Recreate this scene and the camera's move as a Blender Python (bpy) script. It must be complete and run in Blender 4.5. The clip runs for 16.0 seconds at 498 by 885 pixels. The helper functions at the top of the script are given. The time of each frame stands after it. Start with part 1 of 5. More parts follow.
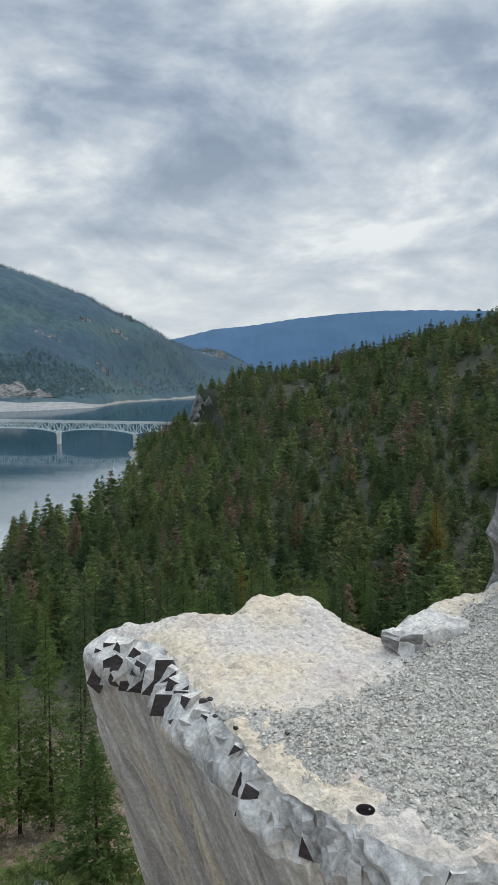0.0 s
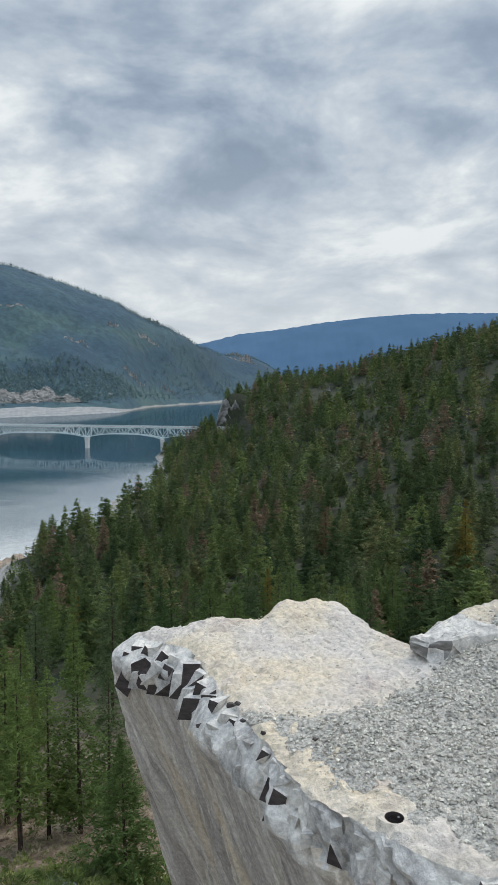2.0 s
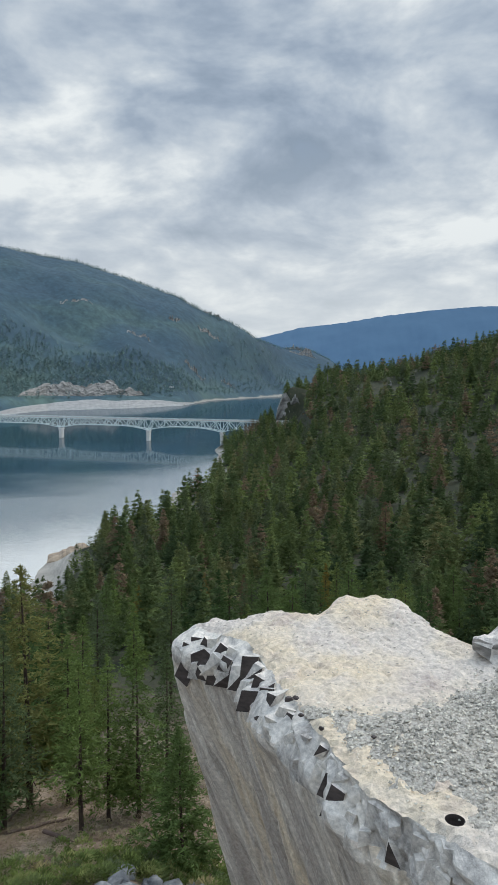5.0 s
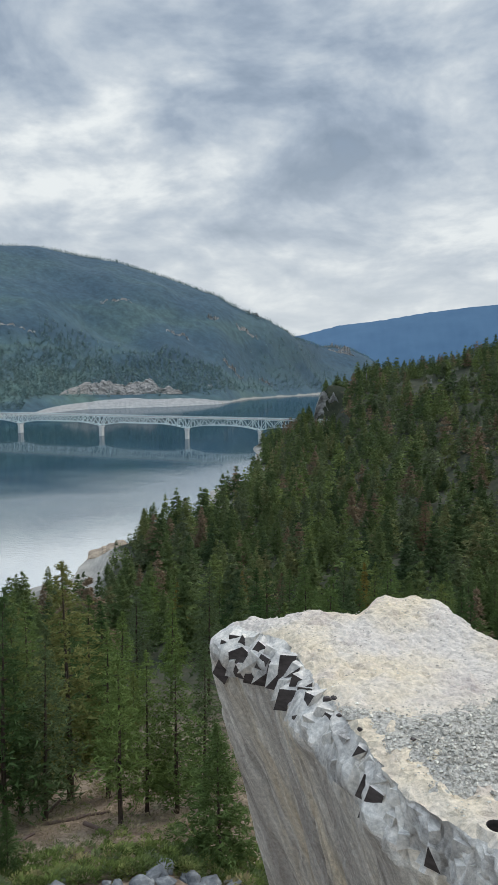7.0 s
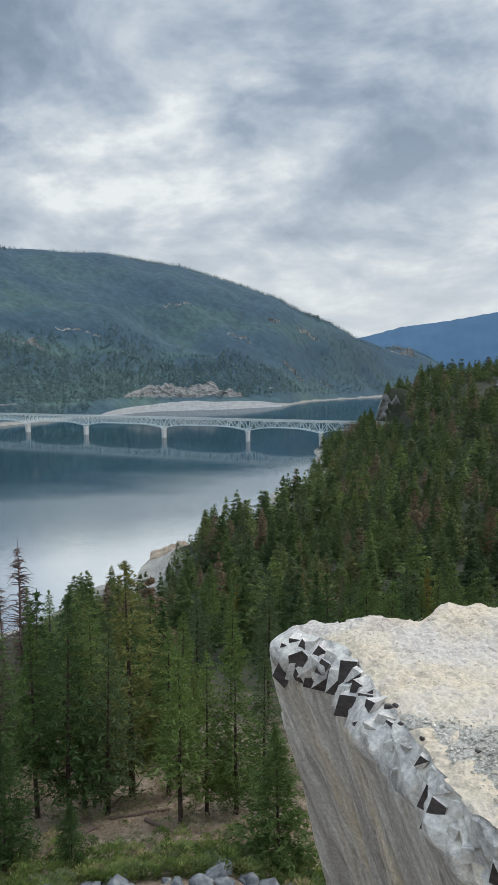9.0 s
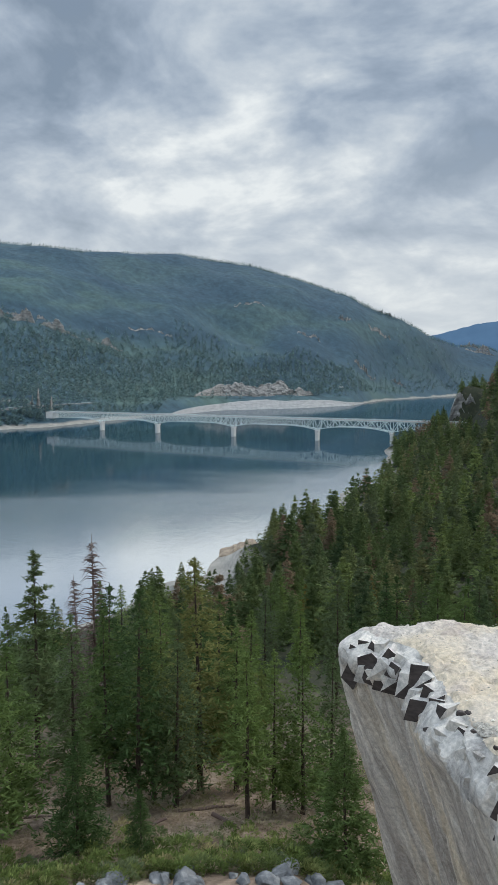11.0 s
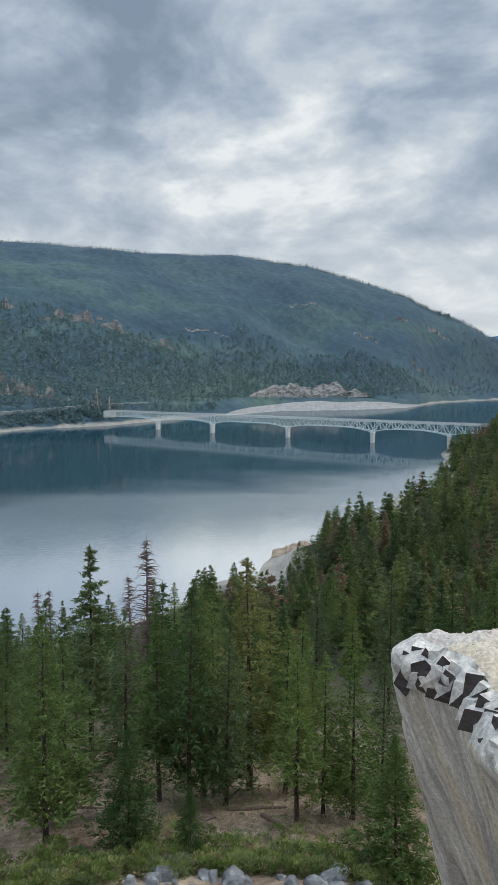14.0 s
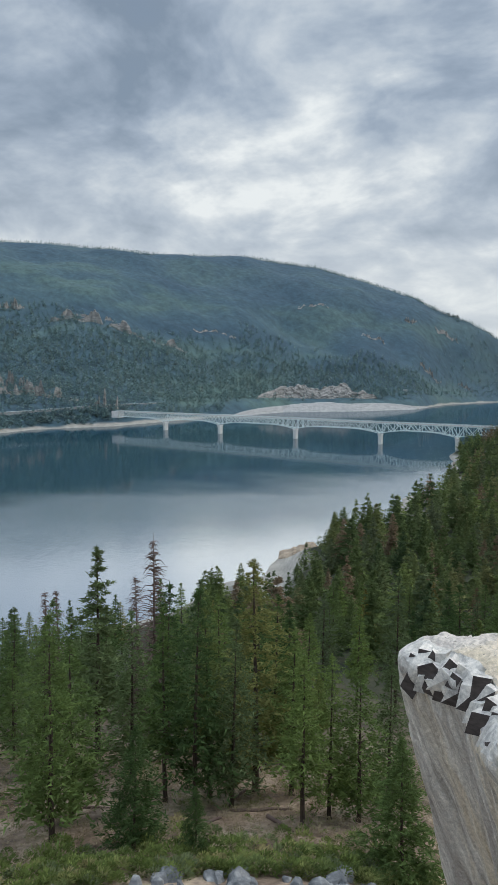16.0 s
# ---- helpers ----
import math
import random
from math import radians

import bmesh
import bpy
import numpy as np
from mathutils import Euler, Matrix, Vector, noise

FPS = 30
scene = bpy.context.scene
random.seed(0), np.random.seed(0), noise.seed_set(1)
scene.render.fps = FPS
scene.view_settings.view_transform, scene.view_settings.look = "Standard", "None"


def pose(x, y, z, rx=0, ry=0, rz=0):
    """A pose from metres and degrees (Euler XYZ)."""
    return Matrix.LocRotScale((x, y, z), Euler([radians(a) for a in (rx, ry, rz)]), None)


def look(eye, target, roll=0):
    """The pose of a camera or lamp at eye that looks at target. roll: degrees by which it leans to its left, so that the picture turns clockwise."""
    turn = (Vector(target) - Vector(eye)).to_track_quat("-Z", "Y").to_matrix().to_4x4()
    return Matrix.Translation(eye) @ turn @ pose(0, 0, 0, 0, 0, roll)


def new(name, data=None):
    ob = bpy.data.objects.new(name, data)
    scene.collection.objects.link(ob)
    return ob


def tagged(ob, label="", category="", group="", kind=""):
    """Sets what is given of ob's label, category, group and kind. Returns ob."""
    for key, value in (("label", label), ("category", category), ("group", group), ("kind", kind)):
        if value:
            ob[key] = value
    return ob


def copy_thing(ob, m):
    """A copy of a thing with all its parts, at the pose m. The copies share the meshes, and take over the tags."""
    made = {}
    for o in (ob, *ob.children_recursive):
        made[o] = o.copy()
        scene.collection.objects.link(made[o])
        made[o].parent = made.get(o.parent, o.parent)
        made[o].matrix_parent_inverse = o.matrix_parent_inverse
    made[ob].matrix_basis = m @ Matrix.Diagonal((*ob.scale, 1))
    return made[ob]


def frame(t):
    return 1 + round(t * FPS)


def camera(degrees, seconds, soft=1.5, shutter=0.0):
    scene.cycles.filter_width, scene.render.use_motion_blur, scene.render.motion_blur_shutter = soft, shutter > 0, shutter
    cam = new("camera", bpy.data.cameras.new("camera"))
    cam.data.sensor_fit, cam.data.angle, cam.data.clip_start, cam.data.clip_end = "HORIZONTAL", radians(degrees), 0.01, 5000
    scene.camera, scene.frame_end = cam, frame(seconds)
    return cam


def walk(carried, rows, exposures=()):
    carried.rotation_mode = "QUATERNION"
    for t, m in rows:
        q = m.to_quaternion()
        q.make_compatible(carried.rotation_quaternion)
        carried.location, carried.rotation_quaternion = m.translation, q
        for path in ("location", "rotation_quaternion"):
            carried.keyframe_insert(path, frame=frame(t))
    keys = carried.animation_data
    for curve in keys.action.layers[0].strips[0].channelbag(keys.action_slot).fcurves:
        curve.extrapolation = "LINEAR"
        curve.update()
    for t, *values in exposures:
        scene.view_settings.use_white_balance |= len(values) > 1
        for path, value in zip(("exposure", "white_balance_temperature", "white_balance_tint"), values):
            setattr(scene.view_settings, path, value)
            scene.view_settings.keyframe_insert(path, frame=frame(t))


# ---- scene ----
import itertools

cam = camera(39.27, 16.0)
EYE = 1.5  # height of the eye over the ledge
ROWS = [
    (0.0, 0.000, 0.000, 0.000, 0.00, -5.20, -0.00),
    (0.5, -0.000, -0.000, -0.001, 0.13, -5.09, -0.02),
    (1.0, -0.001, -0.001, -0.000, 0.44, -4.99, 0.02),
    (1.5, -0.002, -0.003, 0.001, 1.10, -4.90, 0.11),
    (2.0, -0.003, -0.005, 0.002, 2.19, -4.84, 0.24),
    (2.5, -0.005, -0.008, 0.003, 3.52, -4.81, 0.33),
    (3.0, -0.006, -0.009, 0.004, 4.84, -4.85, 0.39),
    (3.5, -0.007, -0.010, 0.005, 5.81, -4.94, 0.37),
    (6.0, -0.013, -0.002, 0.004, 8.09, -5.50, 0.04),
    (6.5, -0.013, -0.001, 0.004, 9.07, -5.50, 0.15),
    (7.0, -0.013, -0.001, 0.004, 10.20, -5.45, 0.26),
    (7.5, -0.013, -0.002, 0.006, 11.36, -5.36, 0.36),
    (8.0, -0.013, -0.003, 0.007, 12.54, -5.30, 0.35),
    (8.5, -0.014, -0.002, 0.007, 13.80, -5.26, 0.43),
    (9.0, -0.014, -0.003, 0.008, 15.19, -5.21, 0.48),
    (9.5, -0.014, -0.004, 0.009, 16.69, -5.21, 0.53),
    (12.0, -0.017, -0.006, 0.011, 23.09, -5.25, 0.47),
    (12.5, -0.017, -0.005, 0.012, 23.92, -5.24, 0.32),
    (13.0, -0.017, -0.004, 0.012, 24.56, -5.20, 0.21),
    (13.5, -0.017, -0.004, 0.011, 25.01, -5.17, 0.22),
    (14.0, -0.017, -0.003, 0.011, 25.35, -5.14, 0.23),
    (14.5, -0.018, -0.001, 0.012, 25.57, -5.14, 0.24),
    (15.0, -0.018, -0.001, 0.011, 25.75, -5.15, 0.17),
    (15.5, -0.018, -0.001, 0.011, 25.86, -5.12, 0.12),
    (16.0, -0.017, -0.000, 0.011, 25.97, -5.06, 0.01),
]
walk(cam, [(t, pose(x, y, EYE + z, 90 + pitch, 0, yaw) @ pose(0, 0, 0, 0, 0, -roll)) for t, x, y, z, yaw, pitch, roll in ROWS],
     [(0.0, 0.0), (16.0, 0.0)])

# ---- node helpers ----


def nodes_of(tree):
    def add(kind, **inputs):
        nd = tree.nodes.new(kind)
        for key, value in inputs.items():
            sock = nd.inputs[int(key[1:])] if key[0] == "i" and key[1:].isdigit() else nd.inputs[key.replace("_", " ")]
            if isinstance(value, bpy.types.NodeSocket):
                tree.links.new(value, sock)
            else:
                sock.default_value = value
        return nd
    return add


def math_node(add, op, a, b=0.5):
    nd = add("ShaderNodeMath", i0=a, i1=b)
    nd.operation = op
    return nd.outputs[0]


def noise_node(add, vec, scale, detail=4.0, rough=0.55, distort=0.0):
    nd = add("ShaderNodeTexNoise", Vector=vec, Scale=scale, Detail=detail, Roughness=rough, Distortion=distort)
    return nd.outputs["Fac"]


def ramp_node(add, fac, *stops):
    nd = add("ShaderNodeValToRGB", Fac=fac)
    el = nd.color_ramp.elements
    el.remove(el[1])
    el[0].position, el[0].color = stops[0][0], (*stops[0][1], 1)
    for p, c in stops[1:]:
        el.new(p).color = (*c, 1)
    return nd.outputs["Color"]


def grey(v):
    return (v, v, v)


def mix_node(add, fac, a, b, blend="MIX"):
    nd = add("ShaderNodeMix")
    nd.data_type, nd.blend_type = "RGBA", blend
    tree = nd.id_data
    for slot, value in ((0, fac), (6, a), (7, b)):
        if isinstance(value, bpy.types.NodeSocket):
            tree.links.new(value, nd.inputs[slot])
        else:
            nd.inputs[slot].default_value = value if slot == 0 else (*value, 1)
    return nd.outputs[2]


def scaled(add, vec, sx, sy, sz):
    nd = add("ShaderNodeVectorMath", i0=vec, i1=(sx, sy, sz))
    nd.operation = "MULTIPLY"
    return nd.outputs[0]


# ---- sky and sun ----
SKY_SHIFT = (3.7, 1.3)
SUN_ELEVATION, SUN_AZIMUTH = 48.0, -35.0   # azimuth to the left of the first view
world = bpy.data.worlds.new("overcast")
scene.world = world
world.use_nodes = True
wt = world.node_tree
wt.nodes.clear()
add = nodes_of(wt)
ways = add("ShaderNodeTexCoord").outputs["Generated"]
split = add("ShaderNodeSeparateXYZ", Vector=ways)
up = split.outputs[2]
low = math_node(add, "MAXIMUM", math_node(add, "ADD", up, 0.34), 0.05)
flat = add("ShaderNodeCombineXYZ", X=math_node(add, "DIVIDE", split.outputs[0], low), Y=math_node(add, "DIVIDE", split.outputs[1], low)).outputs[0]
warp = add("ShaderNodeTexNoise", Vector=flat, Scale=2.2, Detail=1.0, Roughness=0.4)
bent = add("ShaderNodeVectorMath", i0=scaled(add, warp.outputs["Color"], 0.20, 0.20, 0.0), i1=flat)
shifted = add("ShaderNodeVectorMath", i0=bent.outputs[0], i1=(SKY_SHIFT[0], SKY_SHIFT[1], 0.0)).outputs[0]
big = noise_node(add, shifted, 2.3, 2.0, 0.5, 0.1)
mid = noise_node(add, shifted, 5.2, 4.0, 0.52, 0.0)
fine = noise_node(add, shifted, 13.0, 6.0, 0.60, 0.0)
lump = math_node(add, "ADD", math_node(add, "MULTIPLY", big, 0.46), math_node(add, "ADD", math_node(add, "MULTIPLY", mid, 0.38), math_node(add, "MULTIPLY", fine, 0.16)))
# a heavier bank of cloud high up, thickest to the left
leftward = add("ShaderNodeVectorMath", i0=ways, i1=(-0.35, 0.0, 0.94))
leftward.operation = "DOT_PRODUCT"
heavy = ramp_node(add, leftward.outputs["Value"], (0.43, grey(0.0)), (0.60, grey(0.085)))
lump = math_node(add, "SUBTRACT", lump, heavy)
cloud = ramp_node(add, lump, (0.355, (0.235, 0.300, 0.380)), (0.43, (0.335, 0.410, 0.510)), (0.48, (0.440, 0.515, 0.605)), (0.53, (0.57, 0.635, 0.70)), (0.60, (0.83, 0.875, 0.89)))
glow = ramp_node(add, up, (0.0, grey(1.0)), (0.10, grey(0.85)), (0.20, grey(0.35)), (0.34, grey(0.0)))
cloud = mix_node(add, math_node(add, "MULTIPLY", glow, 0.70), cloud, (0.70, 0.745, 0.765))
thick = ramp_node(add, up, (0.0, grey(1.0)), (0.48, grey(1.0)), (0.72, grey(2.9)), (1.0, grey(3.5)))
cloud = mix_node(add, 1.0, cloud, thick, "MULTIPLY")
sky = add("ShaderNodeTexSky")
sky.sky_type, sky.sun_disc = "NISHITA", False
sky.sun_elevation, sky.sun_rotation = radians(SUN_ELEVATION), radians(-SUN_AZIMUTH)
blue = mix_node(add, 1.0, sky.outputs[0], grey(0.10), "MULTIPLY")
cover = ramp_node(add, lump, (0.30, grey(0.8)), (0.42, grey(0.97)), (0.5, grey(1.0)))
whole = mix_node(add, cover, blue, cloud)
back = add("ShaderNodeBackground", Color=whole, Strength=1.0)
out = add("ShaderNodeOutputWorld", Surface=back.outputs[0])

sun_data = bpy.data.lights.new("sun", "SUN")
sun_data.energy, sun_data.angle, sun_data.color = 1.5, radians(25), (1.0, 0.93, 0.83)
sun = new("sun", sun_data)
sun.matrix_world = look((-math.sin(radians(SUN_AZIMUTH)) * math.cos(radians(SUN_ELEVATION)) * 100, math.cos(radians(SUN_AZIMUTH)) * math.cos(radians(SUN_ELEVATION)) * 100, math.sin(radians(SUN_ELEVATION)) * 100), (0, 0, 0))

# ---- materials ----


def material(name, build, rough=0.85, bump=0.0, scale=1.0):
    """build(add, place) gives a colour socket, or colour and height."""
    m = bpy.data.materials.new(name)
    m.use_nodes = True
    tree = m.node_tree
    add = nodes_of(tree)
    bsdf = tree.nodes["Principled BSDF"]
    bsdf.inputs["Roughness"].default_value = rough
    bsdf.inputs["Specular IOR Level"].default_value = 0.25
    place = add("ShaderNodeNewGeometry").outputs["Position"]
    made = build(add, place)
    colour, height = made if isinstance(made, tuple) else (made, None)
    tree.links.new(colour, bsdf.inputs["Base Color"])
    if height is not None and bump:
        bp = add("ShaderNodeBump", Height=height, Strength=bump, Distance=scale)
        tree.links.new(bp.outputs[0], bsdf.inputs["Normal"])
    return m


def ground_colour(add, place):
    xyz = add("ShaderNodeSeparateXYZ", Vector=place)
    z = xyz.outputs[2]
    n1 = noise_node(add, place, 0.25, 6, 0.6)
    n2 = noise_node(add, place, 0.03, 4, 0.6)
    n3 = noise_node(add, place, 2.2, 5, 0.65)
    soil = ramp_node(add, n1, (0.3, (0.075, 0.056, 0.040)), (0.46, (0.20, 0.145, 0.105)), (0.58, (0.34, 0.26, 0.19)), (0.72, (0.16, 0.17, 0.08)))
    speck = ramp_node(add, n3, (0.3, grey(0.55)), (0.7, grey(1.35)))
    soil = mix_node(add, 1.0, soil, speck, "MULTIPLY")
    # moss and undergrowth, kept dark in colour so gaps between trees look dark
    moss = ramp_node(add, n1, (0.35, (0.024, 0.030, 0.017)), (0.58, (0.040, 0.044, 0.025)), (0.74, (0.11, 0.09, 0.06)))
    dist = add("ShaderNodeVectorMath", i0=place)
    dist.operation = "LENGTH"
    away = math_node(add, "DIVIDE", dist.outputs["Value"], 4000.0)
    wood = ramp_node(add, away, (0.012, grey(0.0)), (0.028, grey(1.0)))
    col = mix_node(add, wood, soil, moss)
    # slopes over the lake: conifer woods with paler clearings, bluish from haze painted in
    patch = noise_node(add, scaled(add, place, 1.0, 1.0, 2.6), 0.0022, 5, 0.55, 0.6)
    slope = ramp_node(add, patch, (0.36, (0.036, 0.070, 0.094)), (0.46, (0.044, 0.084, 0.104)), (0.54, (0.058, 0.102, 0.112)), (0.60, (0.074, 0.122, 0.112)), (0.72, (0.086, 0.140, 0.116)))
    # more of the painted haze blue with distance
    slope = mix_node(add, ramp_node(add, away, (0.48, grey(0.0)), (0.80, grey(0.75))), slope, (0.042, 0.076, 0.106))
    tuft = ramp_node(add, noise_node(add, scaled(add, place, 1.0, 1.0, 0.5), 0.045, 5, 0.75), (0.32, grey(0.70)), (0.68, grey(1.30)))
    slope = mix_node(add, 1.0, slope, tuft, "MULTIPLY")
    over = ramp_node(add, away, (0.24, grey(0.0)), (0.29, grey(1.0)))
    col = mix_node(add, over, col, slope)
    # bare drawdown shore just over the water
    wob = math_node(add, "MULTIPLY", math_node(add, "SUBTRACT", noise_node(add, place, 0.012, 3), 0.5), 16.0)
    level = math_node(add, "ADD", z, wob)
    shore = ramp_node(add, math_node(add, "DIVIDE", math_node(add, "ADD", level, 76.0), 30.0), (0.0, grey(1.0)), (0.14, grey(1.0)), (0.24, grey(0.0)))
    sand = ramp_node(add, noise_node(add, scaled(add, place, 0.3, 0.3, 3.0), 0.35, 5, 0.6), (0.3, (0.20, 0.19, 0.17)), (0.7, (0.36, 0.34, 0.30)))
    col = mix_node(add, shore, col, sand)
    return col, n3


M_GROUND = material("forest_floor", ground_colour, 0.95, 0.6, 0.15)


def foliage(name, dark, light, brown, random_from):
    """Needles or leaves: a tint for each tree, with lighter and darker sprays in it."""
    def build(add, place):
        if random_from == "object":
            r = add("ShaderNodeObjectInfo").outputs["Random"]
        else:
            at = add("ShaderNodeAttribute")
            at.attribute_name = "tint"
            r = at.outputs["Fac"]
        mean = tuple((p + q) / 2 for p, q in zip(dark, light))
        dull = tuple(0.6 * v + 0.4 * sum(mean) / 3 for v in mean)
        olive = tuple(0.55 * p + 0.45 * q for p, q in zip(light, brown))
        col = ramp_node(add, r, (0.0, dark), (0.25, mean), (0.40, dull), (0.55, light), (0.66, dark), (0.75, mean), (0.86, olive), (0.90, mean), (0.97, brown))
        n = noise_node(add, place, 0.9, 3, 0.6)
        isl = add("ShaderNodeNewGeometry").outputs["Random Per Island"]
        vary = math_node(add, "ADD", math_node(add, "MULTIPLY", n, 0.7), math_node(add, "MULTIPLY", isl, 0.3))
        return mix_node(add, 1.0, col, ramp_node(add, vary, (0.25, grey(0.55)), (0.78, grey(1.50))), "MULTIPLY")
    m = material(name, build, 0.8)
    tree = m.node_tree
    bsdf = tree.nodes["Principled BSDF"]
    bsdf.inputs["Specular IOR Level"].default_value = 0.10
    # light comes through the sprays
    add = nodes_of(tree)
    through_leaf = add("ShaderNodeBsdfTranslucent", Color=bsdf.inputs["Base Color"].links[0].from_socket)
    both = add("ShaderNodeMixShader", i0=0.38, i1=bsdf.outputs[0], i2=through_leaf.outputs[0])
    tree.links.new(both.outputs[0], tree.nodes["Material Output"].inputs["Surface"])
    return m


M_NEEDLE = foliage("needles", (0.066, 0.110, 0.040), (0.168, 0.232, 0.068), (0.20, 0.205, 0.070), "object")
M_WOODS = foliage("woods", (0.066, 0.102, 0.046), (0.200, 0.255, 0.082), (0.25, 0.185, 0.12), "tint")
# far trees: needle colour paled and blued to stand in for haze
M_HAZE_WOODS = foliage("haze_tinted_woods", (0.115, 0.190, 0.200), (0.175, 0.262, 0.245), (0.19, 0.255, 0.225), "tint")
M_GOLD = foliage("yellowing_needles", (0.19, 0.155, 0.040), (0.26, 0.20, 0.05), (0.22, 0.16, 0.04), "object")
M_RUST = foliage("rusty_needles", (0.18, 0.115, 0.075), (0.22, 0.135, 0.085), (0.19, 0.12, 0.07), "object")
M_BARK = material("bark", lambda add, p: ramp_node(add, noise_node(add, scaled(add, p, 3, 3, 0.6), 3.0, 5, 0.7), (0.3, (0.025, 0.02, 0.018)), (0.7, (0.11, 0.08, 0.06))), 0.95)
M_DEAD = material("dead_twigs", lambda add, p: ramp_node(add, noise_node(add, p, 0.5, 3), (0.3, (0.11, 0.07, 0.055)), (0.7, (0.16, 0.125, 0.11))), 0.95)


def rock_colour(add, place):
    xyz = add("ShaderNodeSeparateXYZ", Vector=place)
    nrm = add("ShaderNodeSeparateXYZ", Vector=add("ShaderNodeNewGeometry").outputs["Normal"])
    big = noise_node(add, place, 1.1, 4, 0.55, 0.3)
    mid = noise_node(add, place, 6.0, 6, 0.62)
    tiny = noise_node(add, place, 45.0, 5, 0.7)
    pale = ramp_node(add, big, (0.30, (0.56, 0.51, 0.465)), (0.44, (0.63, 0.56, 0.485)), (0.56, (0.665, 0.56, 0.415)), (0.68, (0.60, 0.505, 0.455)))
    pale = mix_node(add, ramp_node(add, mid, (0.54, grey(0.0)), (0.70, grey(0.42))), pale, (0.33, 0.265, 0.24))
    spots = noise_node(add, place, 1.7, 6, 0.62, 0.5)
    pale = mix_node(add, ramp_node(add, spots, (0.56, grey(0.0)), (0.70, grey(0.60))), pale, (0.36, 0.285, 0.27))
    # the steep face: slate grey with fine streaks that run slanting down it
    slant = add("ShaderNodeVectorMath", i0=place, i1=(0.54, -0.84, 0.42))
    slant.operation = "DOT_PRODUCT"
    run = add("ShaderNodeCombineXYZ", X=slant.outputs["Value"], Y=0.0, Z=xyz.outputs[2]).outputs[0]
    streak = noise_node(add, scaled(add, run, 16.0, 1.0, 1.3), 1.0, 8, 0.70, 0.25)
    wide = noise_node(add, scaled(add, run, 2.4, 1.0, 0.45), 1.0, 3, 0.5)
    face = ramp_node(add, streak, (0.30, (0.27, 0.235, 0.205)), (0.44, (0.49, 0.445, 0.39)), (0.55, (0.66, 0.605, 0.53)), (0.70, (0.84, 0.80, 0.73)))
    face = mix_node(add, ramp_node(add, wide, (0.36, grey(0.65)), (0.48, grey(0.0))), face, (0.34, 0.295, 0.26))
    face = mix_node(add, ramp_node(add, wide, (0.50, grey(0.0)), (0.64, grey(0.65))), face, (0.68, 0.55, 0.37))
    lift = ramp_node(add, nrm.outputs[2], (0.30, grey(0.0)), (0.62, grey(1.0)))
    col = mix_node(add, lift, face, pale)
    col = mix_node(add, 1.0, col, ramp_node(add, tiny, (0.28, grey(0.70)), (0.72, grey(1.26))), "MULTIPLY")
    return col, math_node(add, "ADD", math_node(add, "MULTIPLY", mid, 0.7), math_node(add, "MULTIPLY", tiny, 0.3))


M_ROCK = material("broken_rock", rock_colour, 0.85, 1.0, 0.035)
def spall_colour(add, p):
    n = noise_node(add, p, 6.0, 7, 0.72, 0.5)
    f = noise_node(add, p, 38, 5, 0.7)
    col = ramp_node(add, n, (0.30, (0.21, 0.195, 0.18)), (0.40, (0.43, 0.405, 0.375)), (0.52, (0.64, 0.60, 0.545)), (0.66, (0.76, 0.70, 0.615)))
    return mix_node(add, 1.0, col, ramp_node(add, f, (0.28, grey(0.65)), (0.72, grey(1.28))), "MULTIPLY"), f


M_SPALL = material("spalled_rock", spall_colour, 0.75, 0.7, 0.012)
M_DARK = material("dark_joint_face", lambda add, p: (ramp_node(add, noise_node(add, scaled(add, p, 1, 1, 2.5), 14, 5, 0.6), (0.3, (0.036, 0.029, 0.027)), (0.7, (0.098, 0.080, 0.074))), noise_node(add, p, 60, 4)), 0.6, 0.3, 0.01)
M_FACE_GREY = material("grey_rock", lambda add, p: (ramp_node(add, noise_node(add, scaled(add, p, 1, 1, 3.5), 7, 6, 0.68), (0.3, (0.075, 0.070, 0.064)), (0.5, (0.20, 0.188, 0.172)), (0.7, (0.46, 0.43, 0.39))), noise_node(add, p, 30, 4)), 0.8, 0.6, 0.02)
M_GRAVEL = material("gravel_bed", lambda add, p: (ramp_node(add, noise_node(add, p, 60, 5, 0.7), (0.32, (0.20, 0.185, 0.16)), (0.5, (0.44, 0.41, 0.36)), (0.68, (0.64, 0.60, 0.52))), noise_node(add, p, 70, 4)), 0.9, 0.8, 0.02)


def stone_colour(add, p):
    r = add("ShaderNodeNewGeometry").outputs["Random Per Island"]
    c = ramp_node(add, r, (0.0, (0.26, 0.245, 0.21)), (0.5, (0.47, 0.44, 0.38)), (0.85, (0.62, 0.575, 0.49)), (1.0, (0.76, 0.71, 0.61)))
    return mix_node(add, 1.0, c, ramp_node(add, noise_node(add, p, 90, 3), (0.3, grey(0.8)), (0.7, grey(1.2))), "MULTIPLY")


M_STONE = material("gravel_stones", stone_colour, 0.85)
M_BOULDER = material("boulder", lambda add, p: (ramp_node(add, noise_node(add, p, 1.4, 6, 0.65), (0.3, (0.06, 0.065, 0.07)), (0.5, (0.15, 0.155, 0.16)), (0.7, (0.33, 0.33, 0.32))), noise_node(add, p, 6, 4)), 0.85, 0.5, 0.08)
